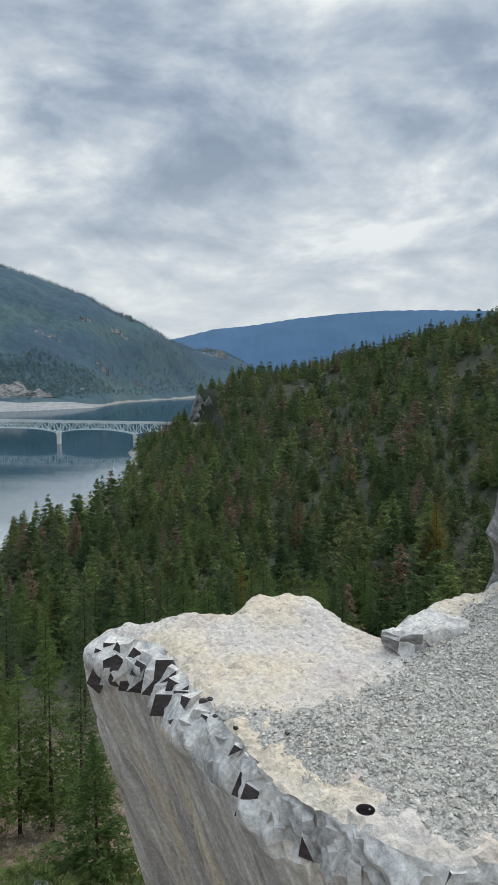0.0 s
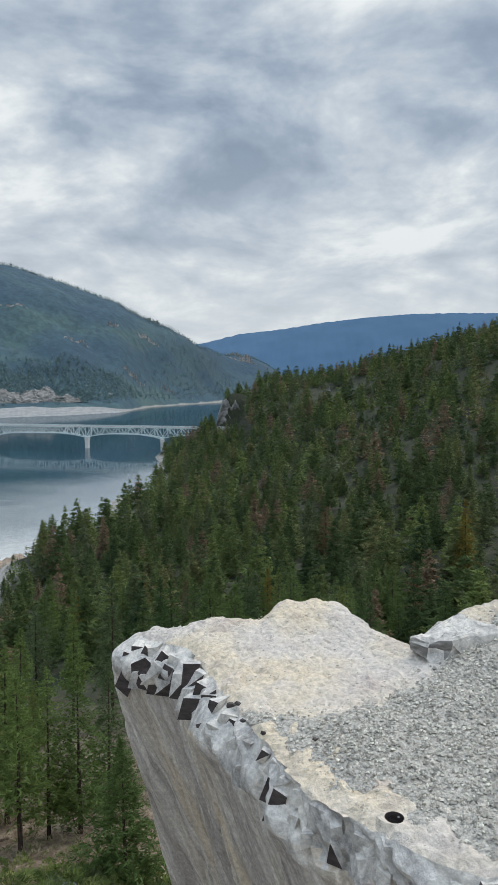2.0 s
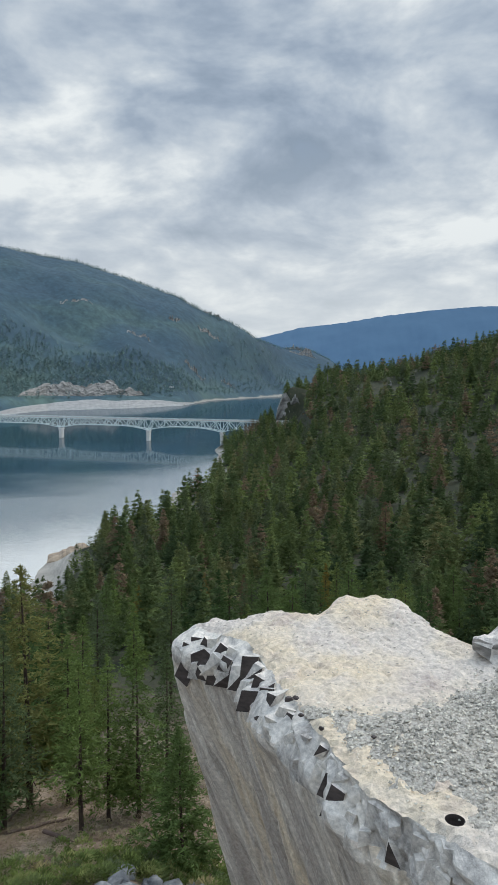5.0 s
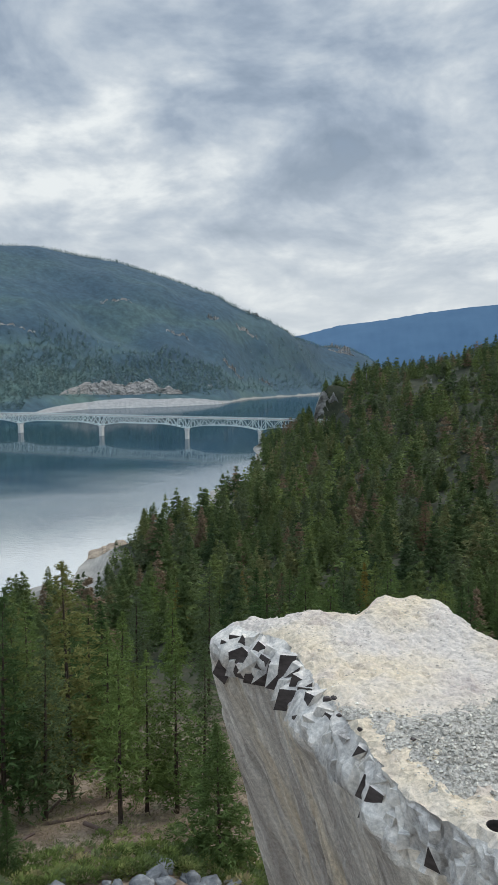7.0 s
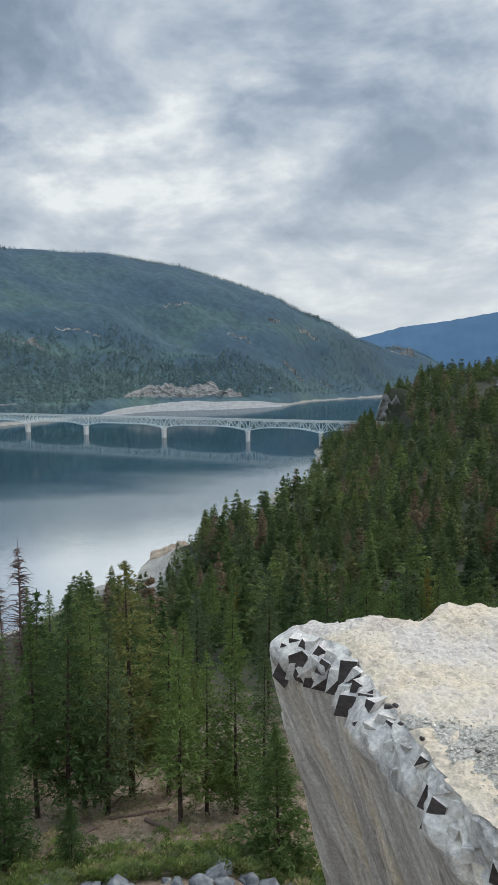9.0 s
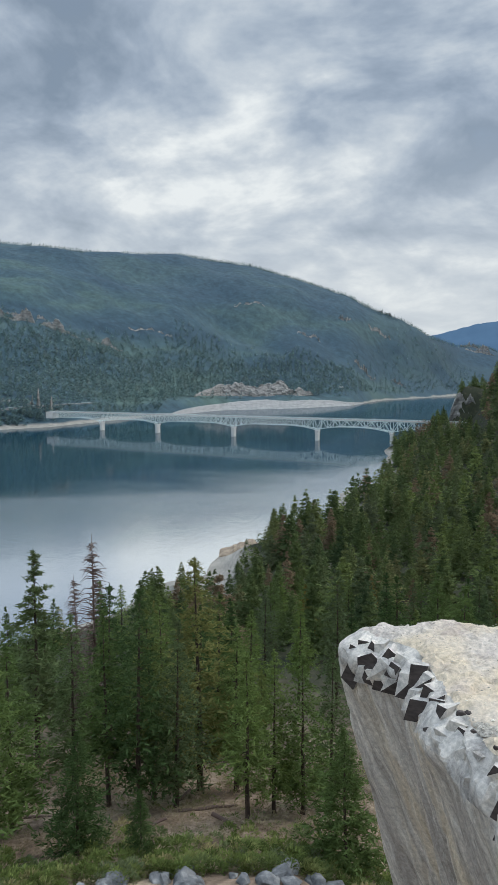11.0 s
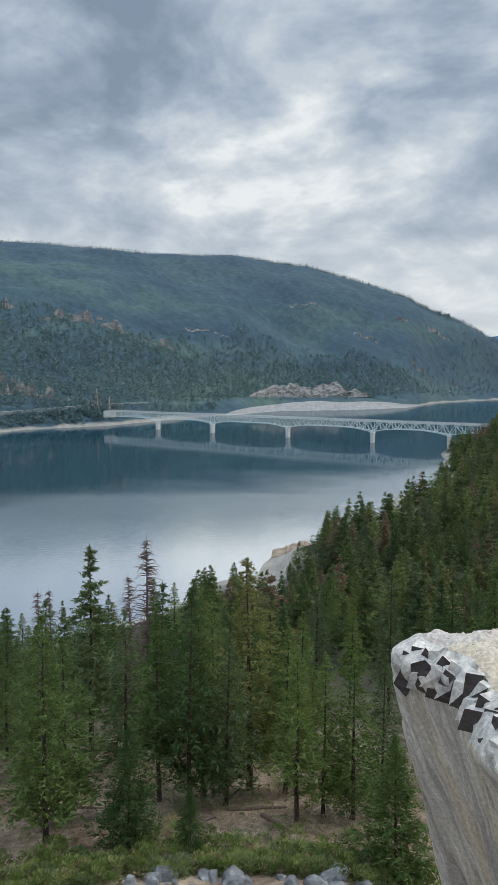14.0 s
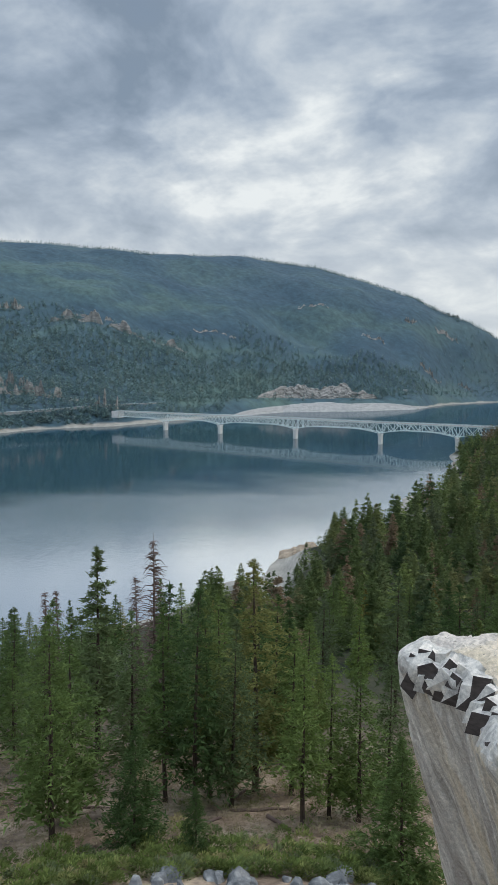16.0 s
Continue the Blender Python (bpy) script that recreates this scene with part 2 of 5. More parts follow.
M_BANK = material("pale_bank", lambda add, p: (ramp_node(add, noise_node(add, scaled(add, p, 1, 1, 3.0), 0.09, 6, 0.65), (0.3, (0.11, 0.112, 0.108)), (0.5, (0.25, 0.24, 0.225)), (0.7, (0.38, 0.365, 0.34))), noise_node(add, p, 0.3, 4)), 0.9, 0.5, 1.0)
M_TAN = material("tan_bank", lambda add, p: (ramp_node(add, noise_node(add, p, 0.25, 6, 0.65), (0.3, (0.12, 0.09, 0.065)), (0.5, (0.28, 0.22, 0.16)), (0.7, (0.42, 0.35, 0.27))), noise_node(add, p, 0.6, 4)), 0.9, 0.5, 0.6)
M_SAND = material("shore_sand", lambda add, p: ramp_node(add, noise_node(add, scaled(add, p, 0.4, 0.4, 3.0), 0.12, 5, 0.6), (0.3, (0.25, 0.25, 0.245)), (0.7, (0.37, 0.365, 0.35))), 0.95)
M_STEEL = material("painted_steel", lambda add, p: ramp_node(add, noise_node(add, p, 0.4, 3), (0.3, (0.66, 0.74, 0.73)), (0.7, (0.74, 0.80, 0.78))), 0.5)
M_CONCRETE = material("concrete", lambda add, p: ramp_node(add, noise_node(add, p, 0.25, 4), (0.3, (0.48, 0.47, 0.45)), (0.7, (0.64, 0.63, 0.60))), 0.9)
M_ASPHALT = material("asphalt", lambda add, p: ramp_node(add, noise_node(add, p, 0.3, 4), (0.3, grey(0.16)), (0.7, grey(0.24))), 0.9)


# aerial haze is painted into the ridge's base colour as blue
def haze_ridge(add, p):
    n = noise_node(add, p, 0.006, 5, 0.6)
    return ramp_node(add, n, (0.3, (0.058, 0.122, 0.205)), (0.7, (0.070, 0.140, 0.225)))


M_HAZE_BLUE = material("distant_ridge", haze_ridge, 1.0)


def water_material():
    m = bpy.data.materials.new("lake_water")
    m.use_nodes = True
    t = m.node_tree
    t.nodes.clear()
    add = nodes_of(t)
    place = add("ShaderNodeNewGeometry").outputs["Position"]
    rip = noise_node(add, scaled(add, place, 1.0, 1.6, 1.0), 0.35, 4, 0.6)
    reach = add("ShaderNodeVectorMath", i0=place)
    reach.operation = "LENGTH"
    drift = math_node(add, "MULTIPLY", math_node(add, "SUBTRACT", noise_node(add, scaled(add, place, 1.0, 2.2, 1.0), 0.004, 4, 0.6), 0.5), 260.0)
    side = add("ShaderNodeVectorMath", i0=place, i1=(0.89, 0.45, 0.0))
    side.operation = "DOT_PRODUCT"
    slant = math_node(add, "ADD", math_node(add, "MULTIPLY", math_node(add, "MINIMUM", side.outputs["Value"], 260.0), 0.42), 25.0)
    away = math_node(add, "DIVIDE", math_node(add, "SUBTRACT", math_node(add, "ADD", reach.outputs["Value"], drift), slant), 1000.0)
    windy = ramp_node(add, away, (0.46, grey(1.0)), (0.56, grey(0.06)))
    bump = add("ShaderNodeBump", Height=math_node(add, "MULTIPLY", rip, windy), Strength=0.035, Distance=1.0)
    matt = ramp_node(add, away, (0.30, grey(0.11)), (0.46, grey(0.20)), (0.55, grey(0.07)))
    deep = add("ShaderNodeBsdfDiffuse", Color=(0.005, 0.036, 0.058, 1))
    shine = add("ShaderNodeBsdfGlossy", Color=(0.97, 0.99, 1.0, 1), Roughness=matt, Normal=bump.outputs[0])
    # reflection painted by distance: strong bright mirror near, weak dark one farther
    force = ramp_node(add, away, (0.40, grey(0.98)), (0.50, grey(0.84)), (0.58, grey(0.52)))
    mix = add("ShaderNodeMixShader", i0=force, i1=deep.outputs[0], i2=shine.outputs[0])
    add("ShaderNodeOutputMaterial", Surface=mix.outputs[0])
    return m


M_WATER = water_material()

# ---- mesh helpers ----


def mesh_of(name, verts, faces, mats, mat_index=None, smooth=False):
    me = bpy.data.meshes.new(name)
    me.from_pydata([tuple(map(float, v)) for v in verts], [], [tuple(map(int, f)) for f in faces])
    for m in mats:
        me.materials.append(m)
    if mat_index is not None:
        me.polygons.foreach_set("material_index", np.asarray(mat_index, dtype=np.int32))
    if smooth:
        me.polygons.foreach_set("use_smooth", np.ones(len(me.polygons), dtype=bool))
    me.update()
    return me


def part(name, bm, mat, parent, label=""):
    """One bmesh as one mesh object under a thing or a part."""
    me = bpy.data.meshes.new(name)
    bm.to_mesh(me)
    bm.free()
    me.materials.append(mat)
    ob = new(name, me)
    ob.parent = parent
    return tagged(ob, label)


def box(bm, x0, y0, z0, x1, y1, z1):
    v = [bm.verts.new((x, y, z)) for z in (z0, z1) for x, y in ((x0, y0), (x1, y0), (x1, y1), (x0, y1))]
    for f in ((3, 2, 1, 0), (4, 5, 6, 7), (0, 1, 5, 4), (1, 2, 6, 5), (2, 3, 7, 6), (3, 0, 4, 7)):
        bm.faces.new([v[i] for i in f])


def beam(bm, a, b, w, h):
    a, b = Vector(a), Vector(b)
    d = (b - a).normalized()
    s = d.cross(Vector((0, 0, 1)))
    s = s.normalized() if s.length > 1e-4 else Vector((1, 0, 0))
    u = s.cross(d)
    v = [bm.verts.new(p + s * i * w / 2 + u * j * h / 2) for p in (a, b) for i, j in ((-1, -1), (1, -1), (1, 1), (-1, 1))]
    for f in ((3, 2, 1, 0), (4, 5, 6, 7), (0, 1, 5, 4), (1, 2, 6, 5), (2, 3, 7, 6), (3, 0, 4, 7)):
        bm.faces.new([v[i] for i in f])


def waves(x, y, size, seed, octaves=4):
    """Smooth uneven relief of about -1 to 1, made of crossed sines."""
    r = np.random.RandomState(seed)
    total = np.zeros_like(np.asarray(x, dtype=float))
    amp, norm = 1.0, 0.0
    for _ in range(octaves):
        for _ in range(3):
            a, p, q = r.uniform(0, 2 * math.pi, 3)
            total = total + amp * np.sin((x * math.cos(a) + y * math.sin(a)) * 2 * math.pi / size + p + 1.3 * np.sin((y * math.cos(a) - x * math.sin(a)) * 2 * math.pi / (size * 1.7) + q))
        norm += amp * 1.7
        amp, size = amp * 0.5, size * 0.47
    return total / norm


# ---- the lie of the land: heights under the eye, by bearing and distance ----
WATER = -75.5
P_BACK = (-200, [10, 60, 300, 1200, 5000], [-1.5, 2, 25, 120, 300])
P_SIDE = (-60, [10, 60, 300, 1200, 5000], [-1.5, -2, 30, 120, 300])
P_A = (-22, [12, 30, 60, 150, 250, 400, 560, 800, 1300], [-20, -27, -36, -50, -42, -6, 43, 62, -60])
P_B = (-16, [12, 30, 60, 150, 250, 400, 580, 760, 1300], [-20, -27, -37, -52, -47, -18, 29, 44, -60])
P_C = (-10, [12, 30, 60, 150, 260, 420, 600, 720, 1300], [-20, -27, -38, -54, -53, -33, 8, 26, -60])
P_D = (-4, [12, 30, 60, 150, 260, 420, 620, 740, 1300], [-20, -27, -37, -56, -58, -44, -9, 3, -70])
P_E = (1, [12, 30, 60, 150, 280, 450, 620, 760, 1000], [-20, -26, -36, -57, -61, -50, -18, 0, -40])
P_F = (3.6, [12, 30, 60, 150, 300, 450, 620, 800, 846, 866, 905, 925, 1000], [-20, -26, -36, -58, -65, -60, -54, -57, -52, -12, -14, -60, -90])
P_G = (8, [12, 30, 60, 150, 300, 450, 640, 740, 780, 830], [-20, -25, -36, -57, -69, -70, -69, -67, -74, -92])
P_G2 = (5.3, [12, 30, 60, 150, 300, 450, 640, 760, 850, 890], [-20, -25, -36, -57, -68, -66, -60, -51, -54, -92])
P_H = (12, [12, 30, 60, 150, 300, 440, 490, 540], [-20, -24, -35, -57, -69, -73, -77, -90])
P_I = (18, [12, 30, 60, 150, 250, 310, 350, 390], [-20, -23, -34, -56, -64, -66, -75, -90])
P_J = (20.5, [12, 30, 60, 150, 250, 292, 300, 335], [-20, -23, -34, -58, -69, -69, -77, -90])
P_K = (24, [12, 30, 60, 150, 230, 262, 302, 340], [-20, -23, -34, -60, -74, -76, -77, -90])
P_L = (27, [12, 30, 60, 150, 230, 265, 300], [-20, -23, -34, -57, -71, -77, -90])
P_M = (35, [12, 30, 60, 150, 222, 260], [-20, -23, -33, -58, -77, -90])
P_N = (50, [12, 30, 50, 100, 185, 225], [-20, -23, -29, -44, -77, -90])
P_O = (80, [12, 30, 50, 100, 185, 225], [-15, -22, -29, -44, -77, -90])
P_P = (160, [10, 60, 300, 1200, 5000], [-1.5, 2, 25, 120, 300])
PROFILES = [P_BACK, P_SIDE, P_A, P_B, P_C, P_D, P_E, P_F, P_G2, P_G, P_H, P_I, P_J, P_K, P_L, P_M, P_N, P_O, P_P]
SHORE_AZ = [1.0, 4.5, 6.4, 9.8, 12.6, 16.8, 20.0, 23.2, 27.0, 33.4, 37.0, 41.4, 45.7, 60.0]
SHORE_D = [2950, 2850, 2640, 2350, 1940, 1800, 1760, 1720, 1520, 1320, 1200, 1150, 1080, 1000]
CREST_AZ = [-0.5, 0.5, 1.9, 3.2, 4.2, 5.4, 6.6, 8.7, 10.8, 13.0, 17.0, 20.6, 23.3, 26.0, 32.4, 36.8, 41.1, 45.2, 60.0]
CREST_EL = [0.6, 1.4, 2.1, 2.4, 2.3, 2.75, 3.2, 4.5, 5.4, 6.55, 7.85, 8.95, 9.35, 9.75, 9.85, 10.2, 10.3, 10.3, 10.3]
CREST_D = [3700, 3700, 3650, 3600, 3500, 3300, 3150, 3050, 3050, 3100, 3200, 3250, 3300, 3300, 3250, 3200, 3150, 3100, 3000]


def land(az, d):
    """World height of the ground; az in degrees to the left of the first view."""
    az, d = np.asarray(az, dtype=float), np.asarray(d, dtype=float)
    x, y = -d * np.sin(np.radians(az)), d * np.cos(np.radians(az))
    stops = np.array([p[0] for p in PROFILES])
    hs = np.stack([np.interp(d, p[1], p[2]) for p in PROFILES])
    k = np.clip(np.searchsorted(stops, az) - 1, 0, len(stops) - 2)
    f = np.clip((az - stops[k]) / (stops[k + 1] - stops[k]), 0, 1)
    f = f * f * (3 - 2 * f)
    near = np.take_along_axis(hs, k[None], 0)[0] * (1 - f) + np.take_along_axis(hs, k[None] + 1, 0)[0] * f
    near = near + waves(x, y, 90, 5) * np.clip(d / 130, 0.2, 3.2) * np.clip((near + 82) / 12, 0, 1)
    # the slope over the lake
    s = np.interp(az, SHORE_AZ, SHORE_D) + 25 * waves(x, y, 500, 9)
    cd = np.interp(az, CREST_AZ, CREST_D)
    ch = cd * np.tan(np.radians(np.interp(az, CREST_AZ, CREST_EL)))
    u = d - s
    bank = np.interp(u, [-80, 0, 40, 70, 110, 170], [-100, -77, -63, -52, -41, -38])
    t = np.clip((u - 150) / np.maximum(cd - s - 150, 50), 0, 1)
    rise = (ch + 38) * (0.80 * t + 0.20 * np.sin(t * math.pi / 2) ** 2 - 0.05 * np.sin(t * 2 * math.pi))
    past = np.clip((d - cd) / 1500, 0, 1)
    far = bank + rise - past * (ch + 60)
    far = far + waves(x, y, 620, 21, 5) * 26 * np.sin(np.clip(t, 0, 1) * math.pi) ** 0.6 * (u > 0)
    far = np.where((az > -1.0) & (az < 100), far, -100)
    return np.maximum(near, far) + 1.5


def spot(az, d):
    a = radians(az)
    return Vector((-d * math.sin(a), d * math.cos(a), float(land(np.array([az]), np.array([d]))[0])))


def build_ground():
    az = np.concatenate([np.arange(-180, -26, 4.0), np.arange(-26, 52, 0.25), np.arange(52, 180, 4.0)])
    d = np.concatenate([[11.0], np.geomspace(12, 420, 130), np.arange(428, 1000, 11), np.geomspace(1000, 4940, 110)])
    A, D = np.meshgrid(az, d, indexing="ij")
    Z = land(A, D)
    X, Y = -D * np.sin(np.radians(A)), D * np.cos(np.radians(A))
    n, m = A.shape
    verts = np.stack([X, Y, Z], -1).reshape(-1, 3)
    i, j = np.meshgrid(np.arange(n), np.arange(m - 1), indexing="ij")
    i2 = (i + 1) % n
    faces = np.stack([i * m + j, i * m + j + 1, i2 * m + j + 1, i2 * m + j], -1).reshape(-1, 4)
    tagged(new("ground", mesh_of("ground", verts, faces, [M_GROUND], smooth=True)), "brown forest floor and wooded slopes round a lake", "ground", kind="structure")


build_ground()
bm = bmesh.new()
bmesh.ops.create_circle(bm, cap_ends=True, segments=96, radius=4900)
water = tagged(part("water", bm, M_WATER, None), "calm teal lake water mirroring the cloudy sky", "water", kind="structure")
water.location = (0, 0, WATER)


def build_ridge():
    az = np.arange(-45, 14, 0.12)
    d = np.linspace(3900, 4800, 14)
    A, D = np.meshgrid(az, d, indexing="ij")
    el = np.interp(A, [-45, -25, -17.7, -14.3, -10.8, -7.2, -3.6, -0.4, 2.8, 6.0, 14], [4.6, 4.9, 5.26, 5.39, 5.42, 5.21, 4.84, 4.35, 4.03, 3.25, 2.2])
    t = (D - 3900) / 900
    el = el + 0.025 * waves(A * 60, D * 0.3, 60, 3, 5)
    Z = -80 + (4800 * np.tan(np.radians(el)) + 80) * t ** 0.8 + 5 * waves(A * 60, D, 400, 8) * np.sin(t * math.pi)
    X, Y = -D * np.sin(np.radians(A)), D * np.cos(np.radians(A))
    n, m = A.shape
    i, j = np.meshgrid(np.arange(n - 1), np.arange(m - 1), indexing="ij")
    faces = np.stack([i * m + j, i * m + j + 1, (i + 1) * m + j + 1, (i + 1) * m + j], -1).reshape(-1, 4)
    tagged(new("distant_mountain", mesh_of("distant_mountain", np.stack([X, Y, Z], -1).reshape(-1, 3), faces, [M_HAZE_BLUE], smooth=True)), "hazy blue wooded mountain ridge far away", "mountain", kind="structure")


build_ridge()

# ---- the bridge ----
DECK = -48.5


def bridge_at(az):
    """Plan point of the bridge's line at a bearing."""
    k = math.tan(radians(az))          # x = -k y
    y = (802 - 0.25 * 107) / (1 - 0.25 * k)
    return Vector((-k * y, y, 0))


def build_bridge():
    thing = new("bridge")
    piers = [bridge_at(a) for a in (32.78, 28.34, 22.14, 15.27, 9.28)]
    start, end = bridge_at(36.4), bridge_at(3.6)
    along = (end - start).normalized()
    side = Vector((-along.y, along.x, 0))
    thing.location = start + Vector((0, 0, DECK))
    length = (end - start).length
    stations = [0.0] + [(p - start).length for p in piers] + [length]

    def at(s, off, z):
        return along * s + side * off + Vector((0, 0, z))

    bm = bmesh.new()
    beam(bm, at(-6, 0, -0.5), at(length, 0, -0.5), 10.5, 1.0)
    part("deck", bm, M_CONCRETE, thing, "pale concrete bridge deck")
    bm = bmesh.new()
    beam(bm, at(-6, 0, 0.035), at(length, 0, 0.035), 8.6, 0.06)
    part("roadway", bm, M_ASPHALT, thing, "grey asphalt roadway")
    for off in (-5.0, 5.0):
        bm = bmesh.new()
        for z in (0.55, 0.95):
            beam(bm, at(-6, off, z), at(length, off, z), 0.16, 0.16)
        for s in np.arange(-6, length, 4.0):
            beam(bm, at(s, off, 0), at(s, off, 1.0), 0.16, 0.16)
        part("railing", bm, M_STEEL, thing)

    def depth(s):
        """Truss depth: haunched over the piers."""
        best = 9.0
        for p in stations[1:-1]:
            best = max(best, 9.0 + 4.6 * max(0.0, 1 - abs(s - p) / 40.0) ** 2)
        return best

    for off in (-4.2, 4.2):
        chord, web = bmesh.new(), bmesh.new()
        beam(chord, at(0, off, -1.3), at(length, off, -1.3), 0.75, 0.75)
        for s0, s1 in zip(stations, stations[1:]):
            n = max(4, 2 * round((s1 - s0) / 17.0))
            ss = np.linspace(s0, s1, n + 1)
            for a, b in zip(ss, ss[1:]):
                beam(chord, at(a, off, -depth(a)), at(b, off, -depth(b)), 0.75, 0.75)
            for i, (a, b) in enumerate(zip(ss, ss[1:])):
                up_first = i % 2 == 1
                za, zb = (-1.3, -depth(b)) if up_first else (-depth(a), -1.3)
                beam(web, at(a, off, za), at(b, off, zb), 0.55, 0.55)
                beam(web, at(a, off, -depth(a)), at(a, off, -1.3), 0.42, 0.42)
        part("chord", chord, M_STEEL, thing, "pale green steel chords of the deck truss")
        part("web", web, M_STEEL, thing, "pale green diagonal truss members")
    for s in np.arange(0, length, 17.0):
        bm = bmesh.new()
        beam(bm, at(s, -4.2, -depth(s)), at(s, 4.2, -depth(s)), 0.4, 0.4)
        beam(bm, at(s, -4.2, -depth(s)), at(s, 4.2, -1.3), 0.3, 0.3)
        part("cross_frame", bm, M_STEEL, thing)
    for s in stations[1:-1]:
        bm = bmesh.new()
        beam(bm, at(s, 0, -70), at(s, 0, -16.2), 3.4, 8.6)
        beam(bm, at(s, 0, -16.3), at(s, 0, -14.6), 4.4, 10.5)
        beam(bm, at(s, -4.2, -14.6), at(s, -4.2, -13.1), 1.2, 1.2)
        beam(bm, at(s, 4.2, -14.6), at(s, 4.2, -13.1), 1.2, 1.2)
        part("pier", bm, M_CONCRETE, thing, "pale concrete pier standing in the lake")
    bm = bmesh.new()
    beam(bm, at(-16, 0, -6), at(1.5, 0, -6), 12, 10.5)
    part("abutment", bm, M_CONCRETE, thing)
    tagged(thing, "long pale green steel truss bridge on concrete piers over a lake", "bridge")


build_bridge()

# ---- conifers ----


def conifer(seed, levels, per_level, stations, width, bare, slope, size, shape="cone", leaves=2, top=1.0, broad=0.17):
    """A conifer 1 high: whorls of boughs with sprays of needles. Gives vertices, triangles and soft outward normals."""
    r = np.random.RandomState(seed)
    lean = r.uniform(0, 6.283)
    at, way, up_at = [], [], []
    for lv in range(levels):
        t = (lv + r.uniform(0.1, 0.9)) / levels
        z0 = bare + (top - bare) * t
        if shape == "cone":
            reach = width * ((1 - t) ** 0.8 + 0.03) * min(1.0, 0.6 + 2.2 * t)
        else:
            reach = width * ((1 - t) ** 0.72 * (0.75 + 0.25 * math.cos(3 * t)) + 0.02) * min(1.0, 0.55 + 2.0 * t)
        reach *= r.uniform(0.78, 1.15)
        turn = r.uniform(0, 6.283)
        for b in range(per_level):
            if r.rand() < 0.13:
                continue
            a = turn + 6.283 * b / per_level + r.uniform(-0.4, 0.4)
            ln = reach * r.uniform(0.5, 1.2) * (1 + 0.18 * math.cos(a - lean + 4 * t))
            f = (np.arange(stations) + r.uniform(0.2, 1.0, stations)) / stations
            f = 0.30 + 0.70 * f
            d = np.array((math.cos(a), math.sin(a)))
            off = r.uniform(-1, 1, stations) * ln * 0.30 * (1.15 - f)
            zz = z0 + r.uniform(-0.4, 0.4) / levels + (slope + 0.35 * t) * ln * f - 0.28 * ln * f ** 2
            at.append(np.stack([d[0] * ln * f - d[1] * off, d[1] * ln * f + d[0] * off, zz], -1))
            way.append(np.repeat(d[None], stations, 0))
            up_at.append(np.full(stations, t))
    c, d, t = np.concatenate(at), np.concatenate(way), np.concatenate(up_at)
    c, d, t = np.repeat(c, leaves, 0), np.repeat(d, leaves, 0), np.repeat(t, leaves)
    n = len(c)
    g = (size * (1.14 - 0.80 * t) * r.uniform(0.6, 1.4, n))[:, None]
    c = c + r.normal(0, 0.35, (n, 3)) * g * np.array([1, 1, 0.7])
    side = np.stack([-d[:, 1], d[:, 0]], -1)
    ahead = np.column_stack([d * r.uniform(0.2, 1.0, (n, 1)) + side * r.uniform(-0.9, 0.9, (n, 1)), r.uniform(-0.45, 0.55, n)])
    ahead /= np.linalg.norm(ahead, axis=1)[:, None]
    across = np.cross(ahead, r.normal(0, 1, (n, 3)))
    across /= np.linalg.norm(across, axis=1)[:, None] + 1e-9
    v = np.stack([c - ahead * g * 0.4 - across * g * broad, c - ahead * g * 0.3 + across * g * broad, c + ahead * g * 0.85], 1)
    soft = np.column_stack([d * 0.85, np.full(n, 0.72)]) + r.normal(0, 0.28, (n, 3))
    soft /= np.linalg.norm(soft, axis=1)[:, None]
    facing = np.einsum("ij,ij->i", np.cross(v[:, 1] - v[:, 0], v[:, 2] - v[:, 0]), soft) < 0
    v[facing] = v[facing][:, ::-1]
    tip = np.array([[(0, 0, top + 0.012), (0.010 * math.cos(q), 0.010 * math.sin(q), top - 0.06), (0.010 * math.cos(q + 2), 0.010 * math.sin(q + 2), top - 0.06)] for q in (0.0, 2.1, 4.2)])
    v = np.concatenate([v, tip])
    soft = np.concatenate([soft, np.array([(math.cos(q + 1) * 0.8, math.sin(q + 1) * 0.8, 0.6) for q in (0.0, 2.1, 4.2)])])
    return v.reshape(-1, 3), np.arange(3 * len(v)).reshape(-1, 3), np.repeat(soft, 3, 0)


def soften(me, normals):
    """Soft normals for a crown, so that its sprays shade as one mass."""
    me.attributes.new("custom_normal", "FLOAT_VECTOR", "POINT").data.foreach_set("vector", np.asarray(normals, dtype=np.float32).ravel())
    me.update()
    return me


